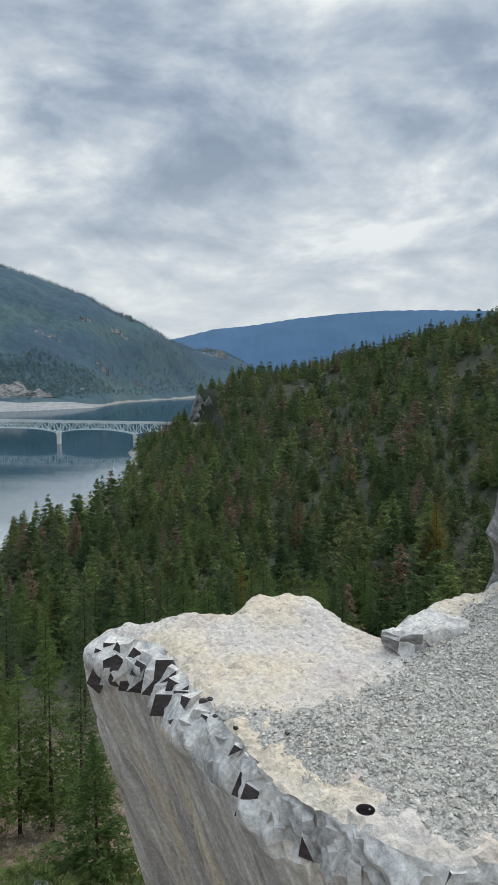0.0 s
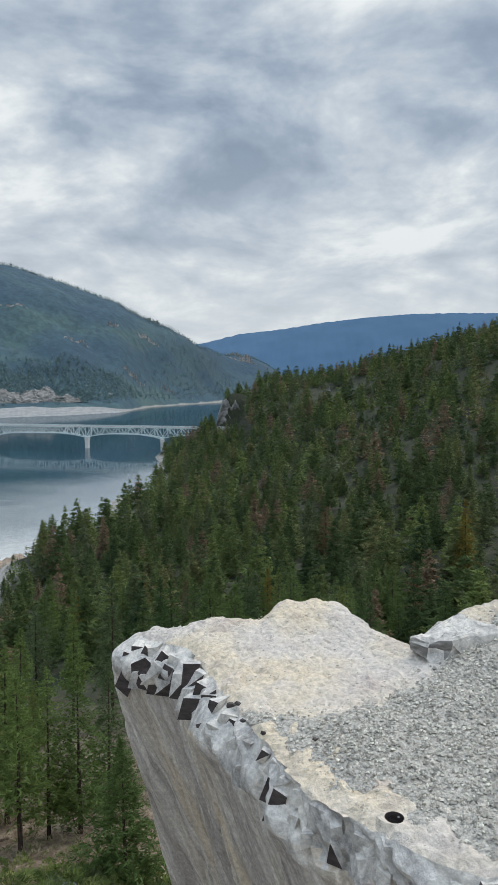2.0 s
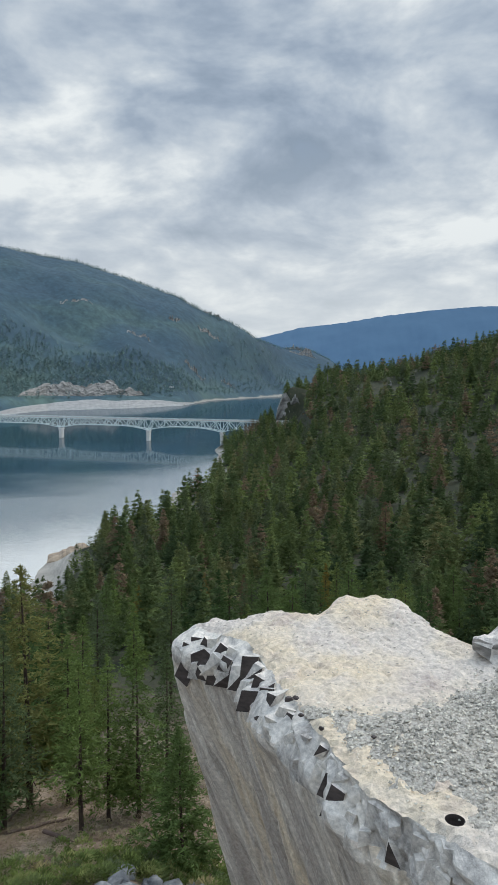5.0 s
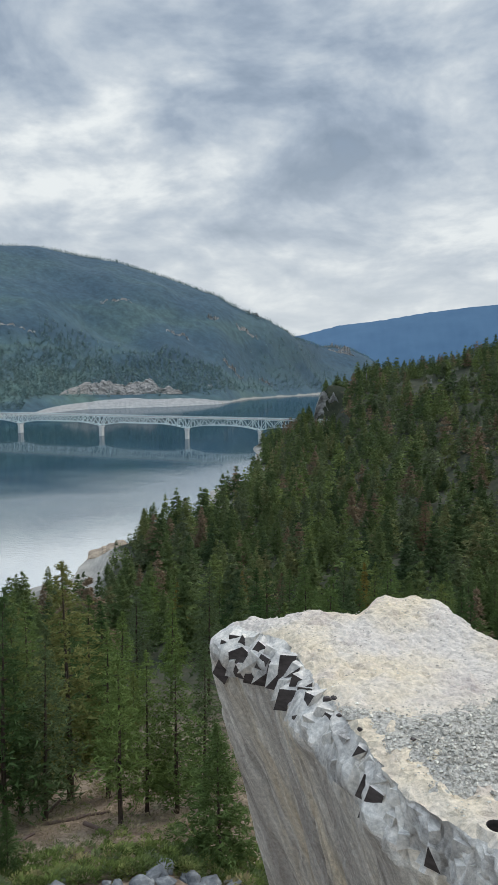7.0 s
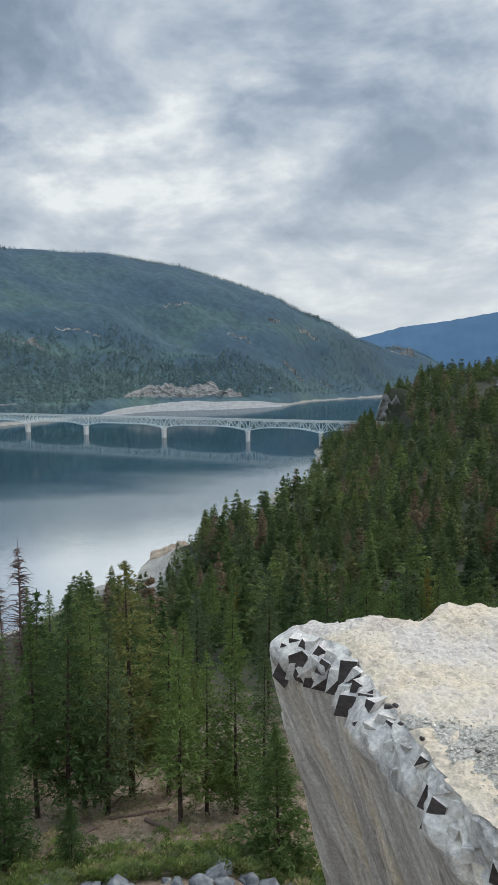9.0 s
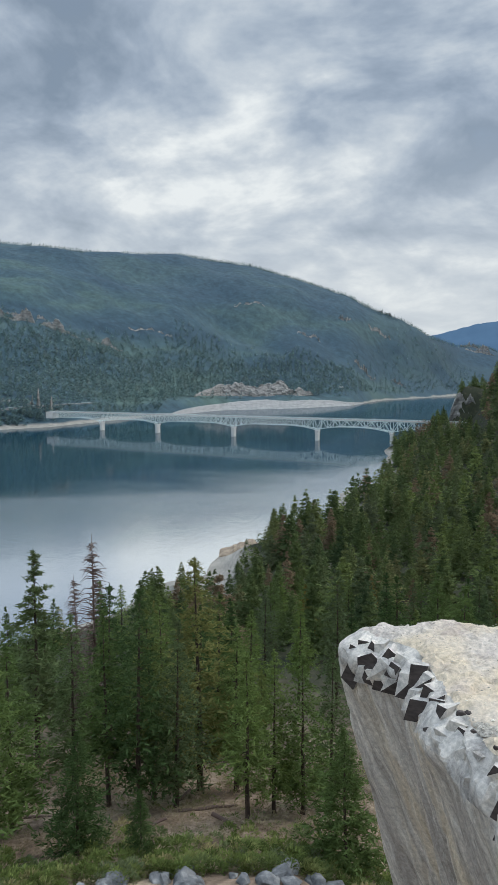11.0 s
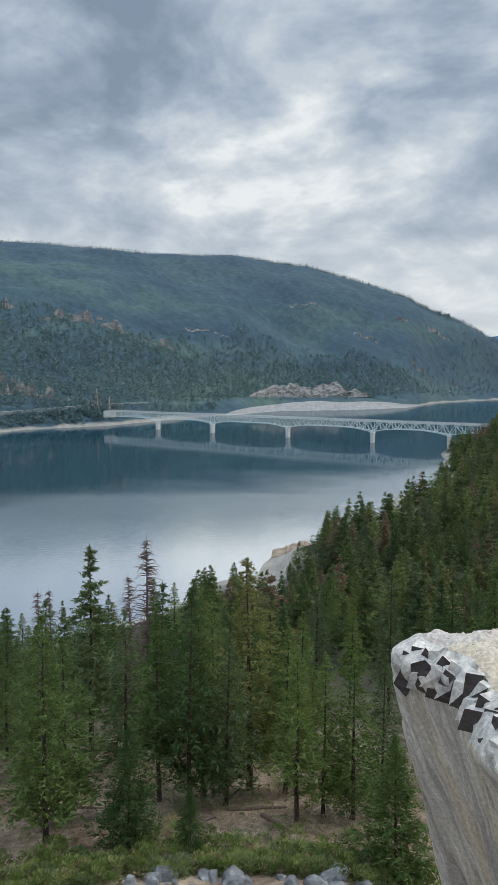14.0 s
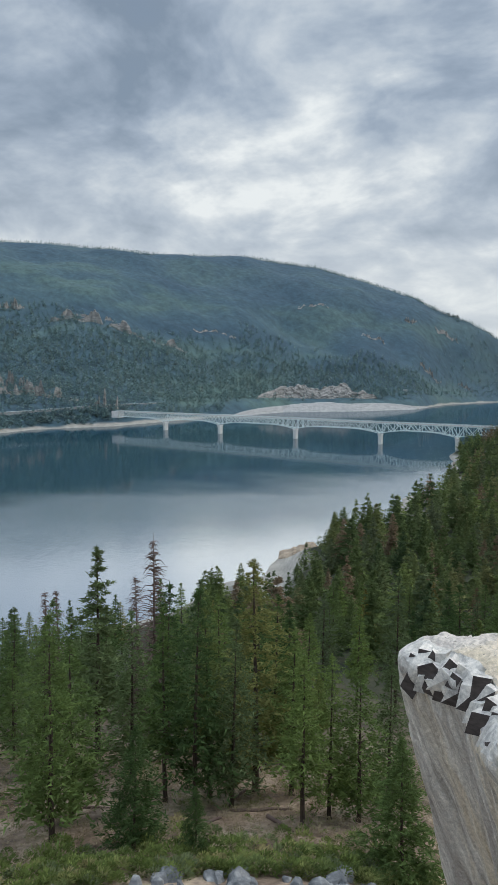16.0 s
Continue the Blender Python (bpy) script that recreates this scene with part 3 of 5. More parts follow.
def trunk_of(seed, sides=7, thick=0.014, top=0.97, limbs=0, limb_length=0.1):
    r = np.random.RandomState(seed)
    verts, faces = [], []
    rings = [(-0.04, 1.5), (0.0, 1.35), (0.03, 1.05), (0.25, 0.85), (0.5, 0.6), (0.75, 0.33), (top, 0.06)]
    for z, w in rings:
        ox, oy = r.uniform(-0.003, 0.003, 2)
        for s in range(sides):
            a = 6.283 * s / sides
            verts.append((ox + thick * w * math.cos(a), oy + thick * w * math.sin(a), z))
    for k in range(len(rings) - 1):
        for s in range(sides):
            s2 = (s + 1) % sides
            faces.append((k * sides + s, k * sides + s2, (k + 1) * sides + s2, (k + 1) * sides + s))
    for _ in range(limbs):
        z, a = r.uniform(0.12, 0.96), r.uniform(0, 6.283)
        ln = limb_length * (1.05 - z) ** 0.6 * r.uniform(0.4, 1.1)
        dx, dy, w = math.cos(a), math.sin(a), 0.0028
        bend = r.uniform(-0.5, 0.25)
        pts = [(0, 0, z), (dx * ln * 0.5, dy * ln * 0.5, z + 0.1 * ln), (dx * ln, dy * ln, z + bend * ln)]
        n = len(verts)
        for (px, py, pz), g in zip(pts, (1, 0.7, 0.2)):
            verts += [(px - dy * w * g, py + dx * w * g, pz), (px + dy * w * g, py - dx * w * g, pz), (px, py, pz + 1.6 * w * g)]
        for k in range(2):
            for s in range(3):
                s2 = (s + 1) % 3
                faces.append((n + 3 * k + s, n + 3 * k + s2, n + 3 * k + 3 + s2, n + 3 * k + 3 + s))
    return verts, faces


def tree_model(seed, kind):
    """One whole tree, 1 high, with trunk and crown; it is scaled where it stands."""
    thing = new("tree")
    if kind == "snag":
        tv, tf = trunk_of(seed, 7, 0.012, 1.0, 330, 0.17)
        trunk = new("trunk", mesh_of("trunk", tv, tf, [M_DEAD], smooth=False))
        trunk.parent = thing
        cv, cf, cn = conifer(seed, 20, 7, 5, 0.10, 0.05, -0.35, 0.026, "cone", 2, 0.5)
        crown = new("crown", soften(mesh_of("crown", cv, cf, [M_DEAD]), cn))
        crown.parent = thing
        tagged(crown, "rusty dead needles on the lower boughs")
        return tagged(thing, "dead grey-brown conifer snag with bare twigs", "tree", "trees on the slope")
    tv, tf = trunk_of(seed, 7, 0.013, 0.95, 26 if kind != "young" else 0, 0.10)
    trunk = new("trunk", mesh_of("trunk", tv, tf, [M_BARK], smooth=False))
    trunk.parent = thing
    if kind in ("fir", "gold", "rust"):
        cv, cf, cn = conifer(seed, 34, 7, 6, 0.26, 0.15, -0.08, 0.029, "oval" if kind == "gold" else "cone", 4)
    elif kind == "lean":
        cv, cf, cn = conifer(seed, 28, 6, 6, 0.21, 0.30, -0.08, 0.030, "cone", 4)
    elif kind == "pine":
        cv, cf, cn = conifer(seed, 19, 7, 7, 0.22, 0.24, 0.15, 0.034, "oval", 5)
    else:
        cv, cf, cn = conifer(seed, 36, 9, 6, 0.33, 0.02, 0.05, 0.036, "cone", 5)
    crown = new("crown", soften(mesh_of("crown", cv, cf, [{"gold": M_GOLD, "rust": M_RUST}.get(kind, M_NEEDLE)]), cn))
    crown.parent = thing
    words = {"fir": "tall dark green fir with drooping boughs on the slope", "lean": "slender dark green conifer with a bare lower trunk",
             "pine": "ponderosa pine with tufted boughs and dark bark", "gold": "yellowing conifer among the green firs", "rust": "rusty brown dying conifer in the forest", "young": "young bushy bright green fir on the forest floor"}
    return tagged(thing, words[kind], "tree", "trees on the slope")


MODELS = {"fir": [tree_model(11 + i, "fir") for i in range(4)], "lean": [tree_model(31 + i, "lean") for i in range(3)],
          "pine": [tree_model(51 + i, "pine") for i in range(2)], "young": [tree_model(71 + i, "young") for i in range(2)], "snag": [tree_model(91, "snag")],
          "gold": [tree_model(95, "gold")], "rust": [tree_model(97, "rust")]}
STANDS = []
rnd = random.Random(7)


def plant(kind, az, d, h):
    fat = rnd.uniform(0.88, 1.15)
    turn = Euler((rnd.uniform(-0.03, 0.03), rnd.uniform(-0.03, 0.03), rnd.uniform(0, 6.28)))
    STANDS.append((rnd.choice(MODELS[kind]), Matrix.LocRotScale(spot(az, d), turn, (h * fat, h * fat, h))))


# trees that stand singly round the clearing: bearing, distance, height
SINGLE = [("snag", 34.1, 66, 20.5), ("pine", 38.7, 58, 18.5), ("fir", 42.6, 38.5, 13), ("fir", 40.9, 42, 11.5), ("lean", 33.2, 44, 13), ("fir", 30.7, 43, 14.5),
          ("lean", 29.4, 46, 13.5), ("fir", 27.5, 43.5, 12.5), ("fir", 25.4, 48, 17), ("lean", 22.3, 47, 12), ("lean", 21.4, 40, 10.5), ("fir", 19.1, 41.5, 10.5),
          ("young", 35.9, 36.0, 6.6), ("young", 30.6, 34.5, 3.6), ("young", 12.9, 34.0, 7.6), ("fir", 16.6, 42, 10.5), ("fir", 14.2, 45, 11),
          ("gold", 0.7, 150, 17), ("rust", -11.3, 150, 17), ("gold", -15.3, 185, 21), ("gold", 10.8, 150, 14), ("rust", -4.2, 225, 18), ("rust", 7.6, 160, 12), ("gold", 16.3, 120, 13), ("snag", 35.0, 74, 17), ("snag", 42.6, 84, 15), ("snag", 41.6, 88, 15)]
for kind, az, d, h in SINGLE:
    plant(kind, az, d, h)
taken = [(az, d) for _, az, d, _ in SINGLE]


def top_cap(az):
    """Elevation that tree tops keep under, so that the lake shows over them."""
    return np.interp(az, [8, 15, 18.5, 19.8, 21, 23, 25, 27, 32, 36, 42, 52], [9, -6.6, -8.2, -11.5, -13.6, -15.3, -15.3, -14.6, -15.6, -16.8, -17.2, -17.0])


def capped(az, d, z, h, keep):
    """Height of a tree at that place, lowered where it would hide the lake."""
    room = d * np.tan(np.radians(top_cap(az))) + 1.5 - z
    return np.where(keep, h, np.minimum(h, np.maximum(room * (0.80 + 0.2 * np.sin(az * 37.0 + d)), 2.5)))


def free_at(az, d, gap):
    for a, b in taken:
        if (d - b) ** 2 + (radians(az - a) * d) ** 2 < gap * gap:
            return False
    taken.append((az, d))
    return True


count = 0
for _ in range(4000):
    if count >= 185:
        break
    az, d = rnd.uniform(-14, 52), math.sqrt(rnd.uniform(34 ** 2, 150 ** 2))
    if count % 3 == 0:
        az, d = rnd.uniform(22, 52), rnd.uniform(48, 95)
    if 17 < az < 44 and d < 47 or az < 8 and d < 60:
        continue
    if not free_at(az, d, 5.6):
        continue
    kind = rnd.choices(("fir", "lean", "pine", "young"), (5, 3, 1.4, 0.8))[0]
    z = float(land(np.array([az]), np.array([d]))[0])
    if z < WATER + 4:
        continue
    h = rnd.uniform(4.5, 9) if kind == "young" else rnd.uniform(12, 18.5)
    plant(kind, az, d, float(capped(az, d, z, h, rnd.random() < 0.04)))
    count += 1

first = {}
for model, m in STANDS:
    if model.name in first:
        copy_thing(model, m)
    else:
        first[model.name] = (model, m)
for model, m in first.values():
    model.matrix_basis = m


def forest(name, label, places, models, heights, fats, tints, mat):
    """Many trees joined into one mesh, with a tint for each tree."""
    vs, fs, ts, ns, base = [], [], [], [], 0
    r = np.random.RandomState(len(places))
    for (x, y, z), h, w, tint in zip(places, heights, fats, tints):
        v, f, q = models[r.randint(len(models))]
        a = r.uniform(0, 6.28)
        c, s = math.cos(a), math.sin(a)
        vs.append(np.stack([(v[:, 0] * c - v[:, 1] * s) * h * w + x, (v[:, 0] * s + v[:, 1] * c) * h * w + y, v[:, 2] * h + z - 0.02 * h], -1))
        ns.append(np.stack([q[:, 0] * c - q[:, 1] * s, q[:, 0] * s + q[:, 1] * c, q[:, 2]], -1))
        fs.append(f + base)
        ts.append(np.full(len(v), tint))
        base += len(v)
    v, f, t = np.concatenate(vs), np.concatenate(fs), np.concatenate(ts)
    me = bpy.data.meshes.new(name)
    me.vertices.add(len(v))
    me.vertices.foreach_set("co", v.astype(np.float32).ravel())
    me.loops.add(len(f) * 3)
    me.loops.foreach_set("vertex_index", f.astype(np.int32).ravel())
    me.polygons.add(len(f))
    me.polygons.foreach_set("loop_start", np.arange(0, len(f) * 3, 3, dtype=np.int32))
    me.update(calc_edges=True)
    at = me.attributes.new("tint", "FLOAT", "POINT")
    at.data.foreach_set("value", t.astype(np.float32))
    me.materials.append(mat)
    soften(me, np.concatenate(ns))
    tagged(new(name, me), label, "forest", kind="stuff")


def with_stem(model, thick=0.012):
    v, f, q = model
    n = len(v)
    stem = np.array([(thick * math.cos(2.1 * k), thick * math.sin(2.1 * k), 0) for k in range(3)] + [(0, 0, 0.8)])
    out = np.array([(math.cos(2.1 * k), math.sin(2.1 * k), 0) for k in range(3)] + [(0, 0, 1)])
    return np.concatenate([v, stem]), np.concatenate([f, np.array([(n, n + 1, n + 3), (n + 1, n + 2, n + 3), (n + 2, n, n + 3)])]), np.concatenate([q, out])


def scatter(r, n, az0, az1, d0, d1, gap, low=WATER + 5):
    """Places spaced at least about gap apart."""
    az = r.uniform(az0, az1, n)
    d = np.sqrt(r.uniform(d0 ** 2, d1 ** 2, n))
    z = land(az, d)
    x, y = -d * np.sin(np.radians(az)), d * np.cos(np.radians(az))
    cells, keep = {}, []
    for i in range(n):
        key = (int(x[i] // gap), int(y[i] // gap))
        if z[i] > low and key not in cells:
            cells[key] = i
            keep.append(i)
    k = np.array(keep)
    return np.stack([x[k], y[k], z[k]], -1), az[k], d[k]


def tints_for(r, n, dead=0.06):
    t = r.uniform(0, 0.93, n)
    t[r.rand(n) < dead] = 0.97
    return t


rs = np.random.RandomState(3)
SHAPES = ("cone", "oval", "oval")
MID = [with_stem(conifer(200 + i, 16, 7, 4, 0.31 + 0.04 * (i % 3), 0.06 + 0.05 * (i % 2), (-0.15, 0.1, 0.0)[i % 3], 0.062, SHAPES[i % 3], 5, 1.0, 0.22)) for i in range(9)]
LOW = [with_stem(conifer(300 + i, 11, 6, 3, 0.31 + 0.04 * (i % 3), 0.05, 0.0, 0.090, SHAPES[i % 3], 3, 1.0, 0.28)) for i in range(9)]
TINY = [conifer(400 + i, 6, 5, 1, 0.24, 0.0, -0.1, 0.24, SHAPES[i % 3], 1, 1.0, 0.30) for i in range(6)]


def thinned(pl, az, d, h):
    """Trees kept off the bare spots: the cliff over the lake, the outcrop under the ridge and a dry clearing."""
    el = np.degrees(np.arctan2(pl[:, 2] + h - 1.5, d))
    cliff = (az > 2.3) & (az < 5.0) & (d > 430) & (d < 862) & (el > -3.0)
    outcrop = (az > -7.6) & (az < -2.8) & (d > 585) & (d < 650) & (el > -1.3)
    clearing = (az > -19.2) & (az < -16.6) & (d > 468) & (d < 502)
    return ~(cliff | outcrop | clearing)


pl, az, d = scatter(rs, 3000, -24, 30, 105, 330, 10.2)
h = capped(az, d, pl[:, 2], rs.uniform(7, 19, len(pl)), rs.rand(len(pl)) < 0.02)
forest("forest", "dense mixed green conifer forest on a hillside", pl, MID, h, rs.uniform(0.85, 1.35, len(pl)), tints_for(rs, len(pl), 0.07), M_WOODS)
pl, az, d = scatter(rs, 8000, -24, 17, 330, 980, 10.4)
h = capped(az, d, pl[:, 2], rs.uniform(7, 19, len(pl)), rs.rand(len(pl)) < 0.02)
k = thinned(pl, az, d, h)
forest("forest", "dense conifer forest climbing to a ridge", pl[k], LOW, h[k], rs.uniform(0.9, 1.4, len(pl))[k], tints_for(rs, len(pl), 0.08)[k], M_WOODS)
SCRUB = [conifer(450 + i, 6, 5, 2, 0.42, 0.0, 0.1, 0.17, "oval", 1, 1.0, 0.28) for i in range(5)]
pl, az, d = scatter(rs, 9000, -24, 28, 100, 700, 8.0)
h = rs.uniform(2.0, 5.5, len(pl))
k = thinned(pl, az, d, h) & (az < 26)
forest("forest", "saplings and scrub filling the gaps of the forest", pl[k], SCRUB, h[k], rs.uniform(0.9, 1.4, len(pl))[k], tints_for(rs, len(pl), 0.05)[k], M_WOODS)
pl, az, d = scatter(rs, 30000, 4, 54, 1000, 2350, 8.5, WATER + 9)
u = d - np.interp(az, SHORE_AZ, SHORE_D)
bare = (az > 10.5) & (az < 28) & (pl[:, 2] < -50) | (az < 10.5) & (pl[:, 2] < -58) | (np.abs(u - 85) < 9) | (u > 500 + 260 * rs.rand(len(u)) + 130 * waves(pl[:, 0], pl[:, 1], 700, 77, 3) + 12 * (az - 25))
forest("forest", "conifer woods on the far shore, tinted blue-green as haze", pl[~bare], TINY, rs.uniform(9, 19, len(pl))[~bare], rs.uniform(0.8, 1.3, len(pl))[~bare], tints_for(rs, len(pl))[~bare], M_HAZE_WOODS)
pl, az, d = scatter(rs, 9000, 0, 13, 1950, 3250, 12, WATER + 16)
u = d - np.interp(az, SHORE_AZ, SHORE_D)
k = (u > 60) & (rs.rand(len(u)) < np.clip(1.1 - u / 500, 0.0, 1)) & (d > 2340)
forest("forest", "conifer woods on the far shore, tinted blue-green as haze", pl[k], TINY, rs.uniform(8, 14, len(pl))[k], rs.uniform(0.9, 1.4, len(pl))[k], tints_for(rs, len(pl))[k] * 0.5, M_HAZE_WOODS)
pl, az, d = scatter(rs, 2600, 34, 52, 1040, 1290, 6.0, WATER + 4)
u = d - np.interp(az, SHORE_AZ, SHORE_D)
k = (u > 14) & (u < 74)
forest("forest", "dark strip of conifers between the shore and the road", pl[k], TINY, rs.uniform(8, 17, len(pl))[k], rs.uniform(0.8, 1.3, len(pl))[k], tints_for(rs, len(pl))[k] * 0.3, M_HAZE_WOODS)
pl, az, d = scatter(rs, 30000, -0.5, 54, 2900, 3700, 8, WATER + 20)
k = np.abs(d - np.interp(az, CREST_AZ, CREST_D)) < 55
forest("forest", "woods on the high mountain slope, tinted blue-green as haze", pl[k], TINY, rs.uniform(8, 17, len(pl))[k], rs.uniform(0.7, 1.1, len(pl))[k], tints_for(rs, len(pl))[k], M_HAZE_WOODS)

# ---- the broken rock ledge ----
from mathutils.geometry import delaunay_2d_cdt


def ease(t):
    t = np.clip(t, 0, 1)
    return t * t * (3 - 2 * t)


def ledge_top(x, y):
    """Height of the ledge's top."""
    x, y = np.asarray(x, dtype=float), np.asarray(y, dtype=float)
    z = 0.07 * ease((y - 3.2) / 1.0) + 0.12 * ease((x - 0.45) / 0.9) * ease((y - 2.9) / 1.2)
    z = z + 0.055 * ease((x + 0.12) / 0.16) * ease((0.75 - x) / 0.35) * ease((y - 3.75) / 0.45)
    z = z - 0.10 * ease((-0.35 - x) / 0.5) * ease((y - 3.3) / 0.8)
    return z + 0.012 * waves(x, y, 0.8, 4, 5) * ease((y - 1.5) / 0.5)


OUTLINE = [(-0.87, 4.20), (-0.68, 3.99), (-0.48, 3.77), (-0.29, 3.37), (-0.10, 2.96), (0.02, 2.70), (0.13, 2.47), (0.32, 2.28), (0.47, 2.12), (0.63, 2.05), (0.85, 2.07), (1.4, 2.0), (1.8, 1.2),
           (1.2, 0.5), (0.2, 0.34), (-0.5, 0.3), (-0.9, -0.5), (-3.0, -2.0), (-7.0, -5.0), (-12.5, -6.0), (-12.5, -14.0), (14.0, -14.0), (14.0, 6.5), (7.0, 5.6), (3.0, 4.8), (1.75, 4.62), (1.45, 4.22), (1.13, 4.12), (1.02, 4.0), (0.84, 3.86),
           (0.90, 3.62), (0.78, 3.66), (0.64, 3.92), (0.48, 4.12), (0.42, 4.34), (0.28, 4.42), (0.02, 4.36), (-0.05, 4.20), (-0.22, 4.18), (-0.40, 4.22), (-0.62, 4.20), (-0.76, 4.30)]


def resample(points, fine, coarse, seed, rough=0.012):
    """Points along the closed outline, close together where the ledge is seen."""
    r = np.random.RandomState(seed)
    made = []
    n = len(points)
    for i in range(n):
        a, b = np.array(points[i]), np.array(points[(i + 1) % n])
        seen = a[1] > 1.6 and b[1] > 1.6 and max(a[0], b[0]) < 2.2
        ln = np.linalg.norm(b - a)
        k = max(1, int(ln / (fine if seen else coarse)))
        for j in range(k):
            p = a + (b - a) * j / k
            made.append(p)
    p = np.array(made)
    # round off the corners a little, then roughen
    for _ in range(4):
        p = 0.5 * p + 0.25 * (np.roll(p, 1, 0) + np.roll(p, -1, 0))
    s = np.concatenate([[0], np.cumsum(np.linalg.norm(np.diff(p, axis=0), axis=1))])
    t = np.roll(p, -1, 0) - np.roll(p, 1, 0)
    t /= np.linalg.norm(t, axis=1)[:, None] + 1e-9
    out = np.stack([-t[:, 1], t[:, 0]], 1)
    near = (p[:, 1] > 1.6) & (p[:, 0] < 2.2)
    wob = (waves(s, s * 0, 0.45, seed, 5) + 0.9 * np.sign(waves(s, s * 0, 0.16, seed + 1, 3)) * np.abs(waves(s, s * 0, 0.3, seed + 2, 2))) * rough
    p = p + out * (wob * near)[:, None]
    return p, out, s, near


HOLE = (0.405, 2.30)


def hull_mesh(name, seed, points, mat=None):
    """An angular stone of radius about 1: the hull of a few random points."""
    r = random.Random(seed)
    bm = bmesh.new()
    for _ in range(points):
        v = Vector((r.gauss(0, 1), r.gauss(0, 1), r.gauss(0, 1))).normalized() * r.uniform(0.8, 1.15)
        bm.verts.new(v)
    made = bmesh.ops.convex_hull(bm, input=bm.verts)
    bmesh.ops.delete(bm, geom=[g for g in made["geom_interior"] if isinstance(g, bmesh.types.BMVert)], context="VERTS")
    bmesh.ops.recalc_face_normals(bm, faces=bm.faces)
    bmesh.ops.bevel(bm, geom=list(bm.edges), offset=0.035, segments=1, affect="EDGES")
    me = bpy.data.meshes.new(name)
    bm.to_mesh(me)
    bm.free()
    me.materials.append(mat or M_SPALL)
    return me



def build_ledge():
    p, out, s, near = resample(OUTLINE, 0.011, 0.35, 2)
    # the outline runs clockwise or not: make the normals point outwards
    area = 0.5 * np.sum(p[:, 0] * np.roll(p[:, 1], -1) - np.roll(p[:, 0], -1) * p[:, 1])
    out = -out if area > 0 else out
    n = len(p)
    r = np.random.RandomState(12)
    # the top: a triangulated sheet inside the outline
    gx, gy = np.meshgrid(np.arange(-1.1, 2.2, 0.022), np.arange(1.9, 4.7, 0.022))
    inner = np.stack([gx.ravel(), gy.ravel()], 1) + r.uniform(-0.009, 0.009, (gx.size, 2))
    wide = np.stack([v.ravel() for v in np.meshgrid(np.arange(-12, 14, 0.9), np.arange(-13.5, 6.5, 0.9))], 1)
    cand = np.concatenate([inner, wide])
    keep = np.zeros(len(cand), dtype=bool)
    for a, b in zip(p, np.roll(p, -1, 0)):
        cross = ((a[1] > cand[:, 1]) != (b[1] > cand[:, 1])) & (cand[:, 0] < (b[0] - a[0]) * (cand[:, 1] - a[1]) / (b[1] - a[1] + 1e-12) + a[0])
        keep ^= cross
    cand = cand[keep]
    gap = np.array([np.min(np.sum((p - q) ** 2, 1)) for q in cand])
    cand = cand[gap > 0.009 ** 2]
    cand = cand[np.hypot(cand[:, 0] - HOLE[0], cand[:, 1] - HOLE[1]) > 0.046]
    turn = np.arange(18) * 2 * math.pi / 18
    for rad in (0.041, 0.034, 0.029, 0.001):
        cand = np.concatenate([cand, np.stack([HOLE[0] + rad * np.cos(turn), HOLE[1] + rad * np.sin(turn)], 1)[: 18 if rad > 0.01 else 1]])
    pts = [Vector(q) for q in np.concatenate([p, cand])]
    vs, _, fs, _, _, _ = delaunay_2d_cdt(pts, [(i, (i + 1) % n) for i in range(n)], [], 1, 1e-6)
    v2 = np.array([tuple(v) for v in vs])
    z = ledge_top(v2[:, 0], v2[:, 1])
    edge = np.array([math.sqrt(np.min(np.sum((p[near] - q) ** 2, 1))) for q in v2])
    worn = np.clip(1 - edge / 0.10, 0, 1)
    z = z - 0.02 * worn ** 2 + (0.013 * waves(v2[:, 0], v2[:, 1], 0.14, 14, 4) + 0.012 * np.abs(waves(v2[:, 0] * 1.6, v2[:, 1], 0.33, 15, 3))) * (v2[:, 1] > 1.7)
    z[:n] = ledge_top(p[:, 0], p[:, 1]) - 0.02
    from_hole = np.hypot(v2[:, 0] - HOLE[0], v2[:, 1] - HOLE[1])
    z = np.where(from_hole < 0.055, float(ledge_top(*HOLE)) + 0.006, z)
    z = np.where(from_hole < 0.032, z - 0.09, z)
    verts = [np.column_stack([v2, z])]
    faces = [tuple(f) for f in fs]
    # the inside of the drill hole takes the dark material
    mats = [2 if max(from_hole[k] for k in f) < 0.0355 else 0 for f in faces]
    count_top = len(faces)
    base = len(v2)
    # the sides: a chipped bevel, then the streaked face leaning in as it goes down
    v_rows = np.concatenate([np.linspace(0.0, 0.46, 34)[1:], 0.46 + np.geomspace(0.02, 3.2, 46), [5.0, 8.0, 14.0, 24.0]])
    # bevel width along the rim: broad by the tip, narrower towards the eye
    on_rim = near & (p[:, 0] + 0.75 * p[:, 1] < 2.75) & (p[:, 1] < 4.25)
    wide_bevel = np.where(on_rim, 0.04 + 0.09 * ease((p[:, 1] - 2.3) / 1.2) + 0.05 * np.exp(-((p[:, 1] - 4.2) / 0.16) ** 2), 0.04)
    for _ in range(60):
        wide_bevel = 0.5 * wide_bevel + 0.25 * (np.roll(wide_bevel, 1) + np.roll(wide_bevel, -1))
    drop_bevel = np.where(on_rim, 0.20, 0.15)
    for _ in range(60):
        drop_bevel = 0.5 * drop_bevel + 0.25 * (np.roll(drop_bevel, 1) + np.roll(drop_bevel, -1))
    smooth_out = out.copy()
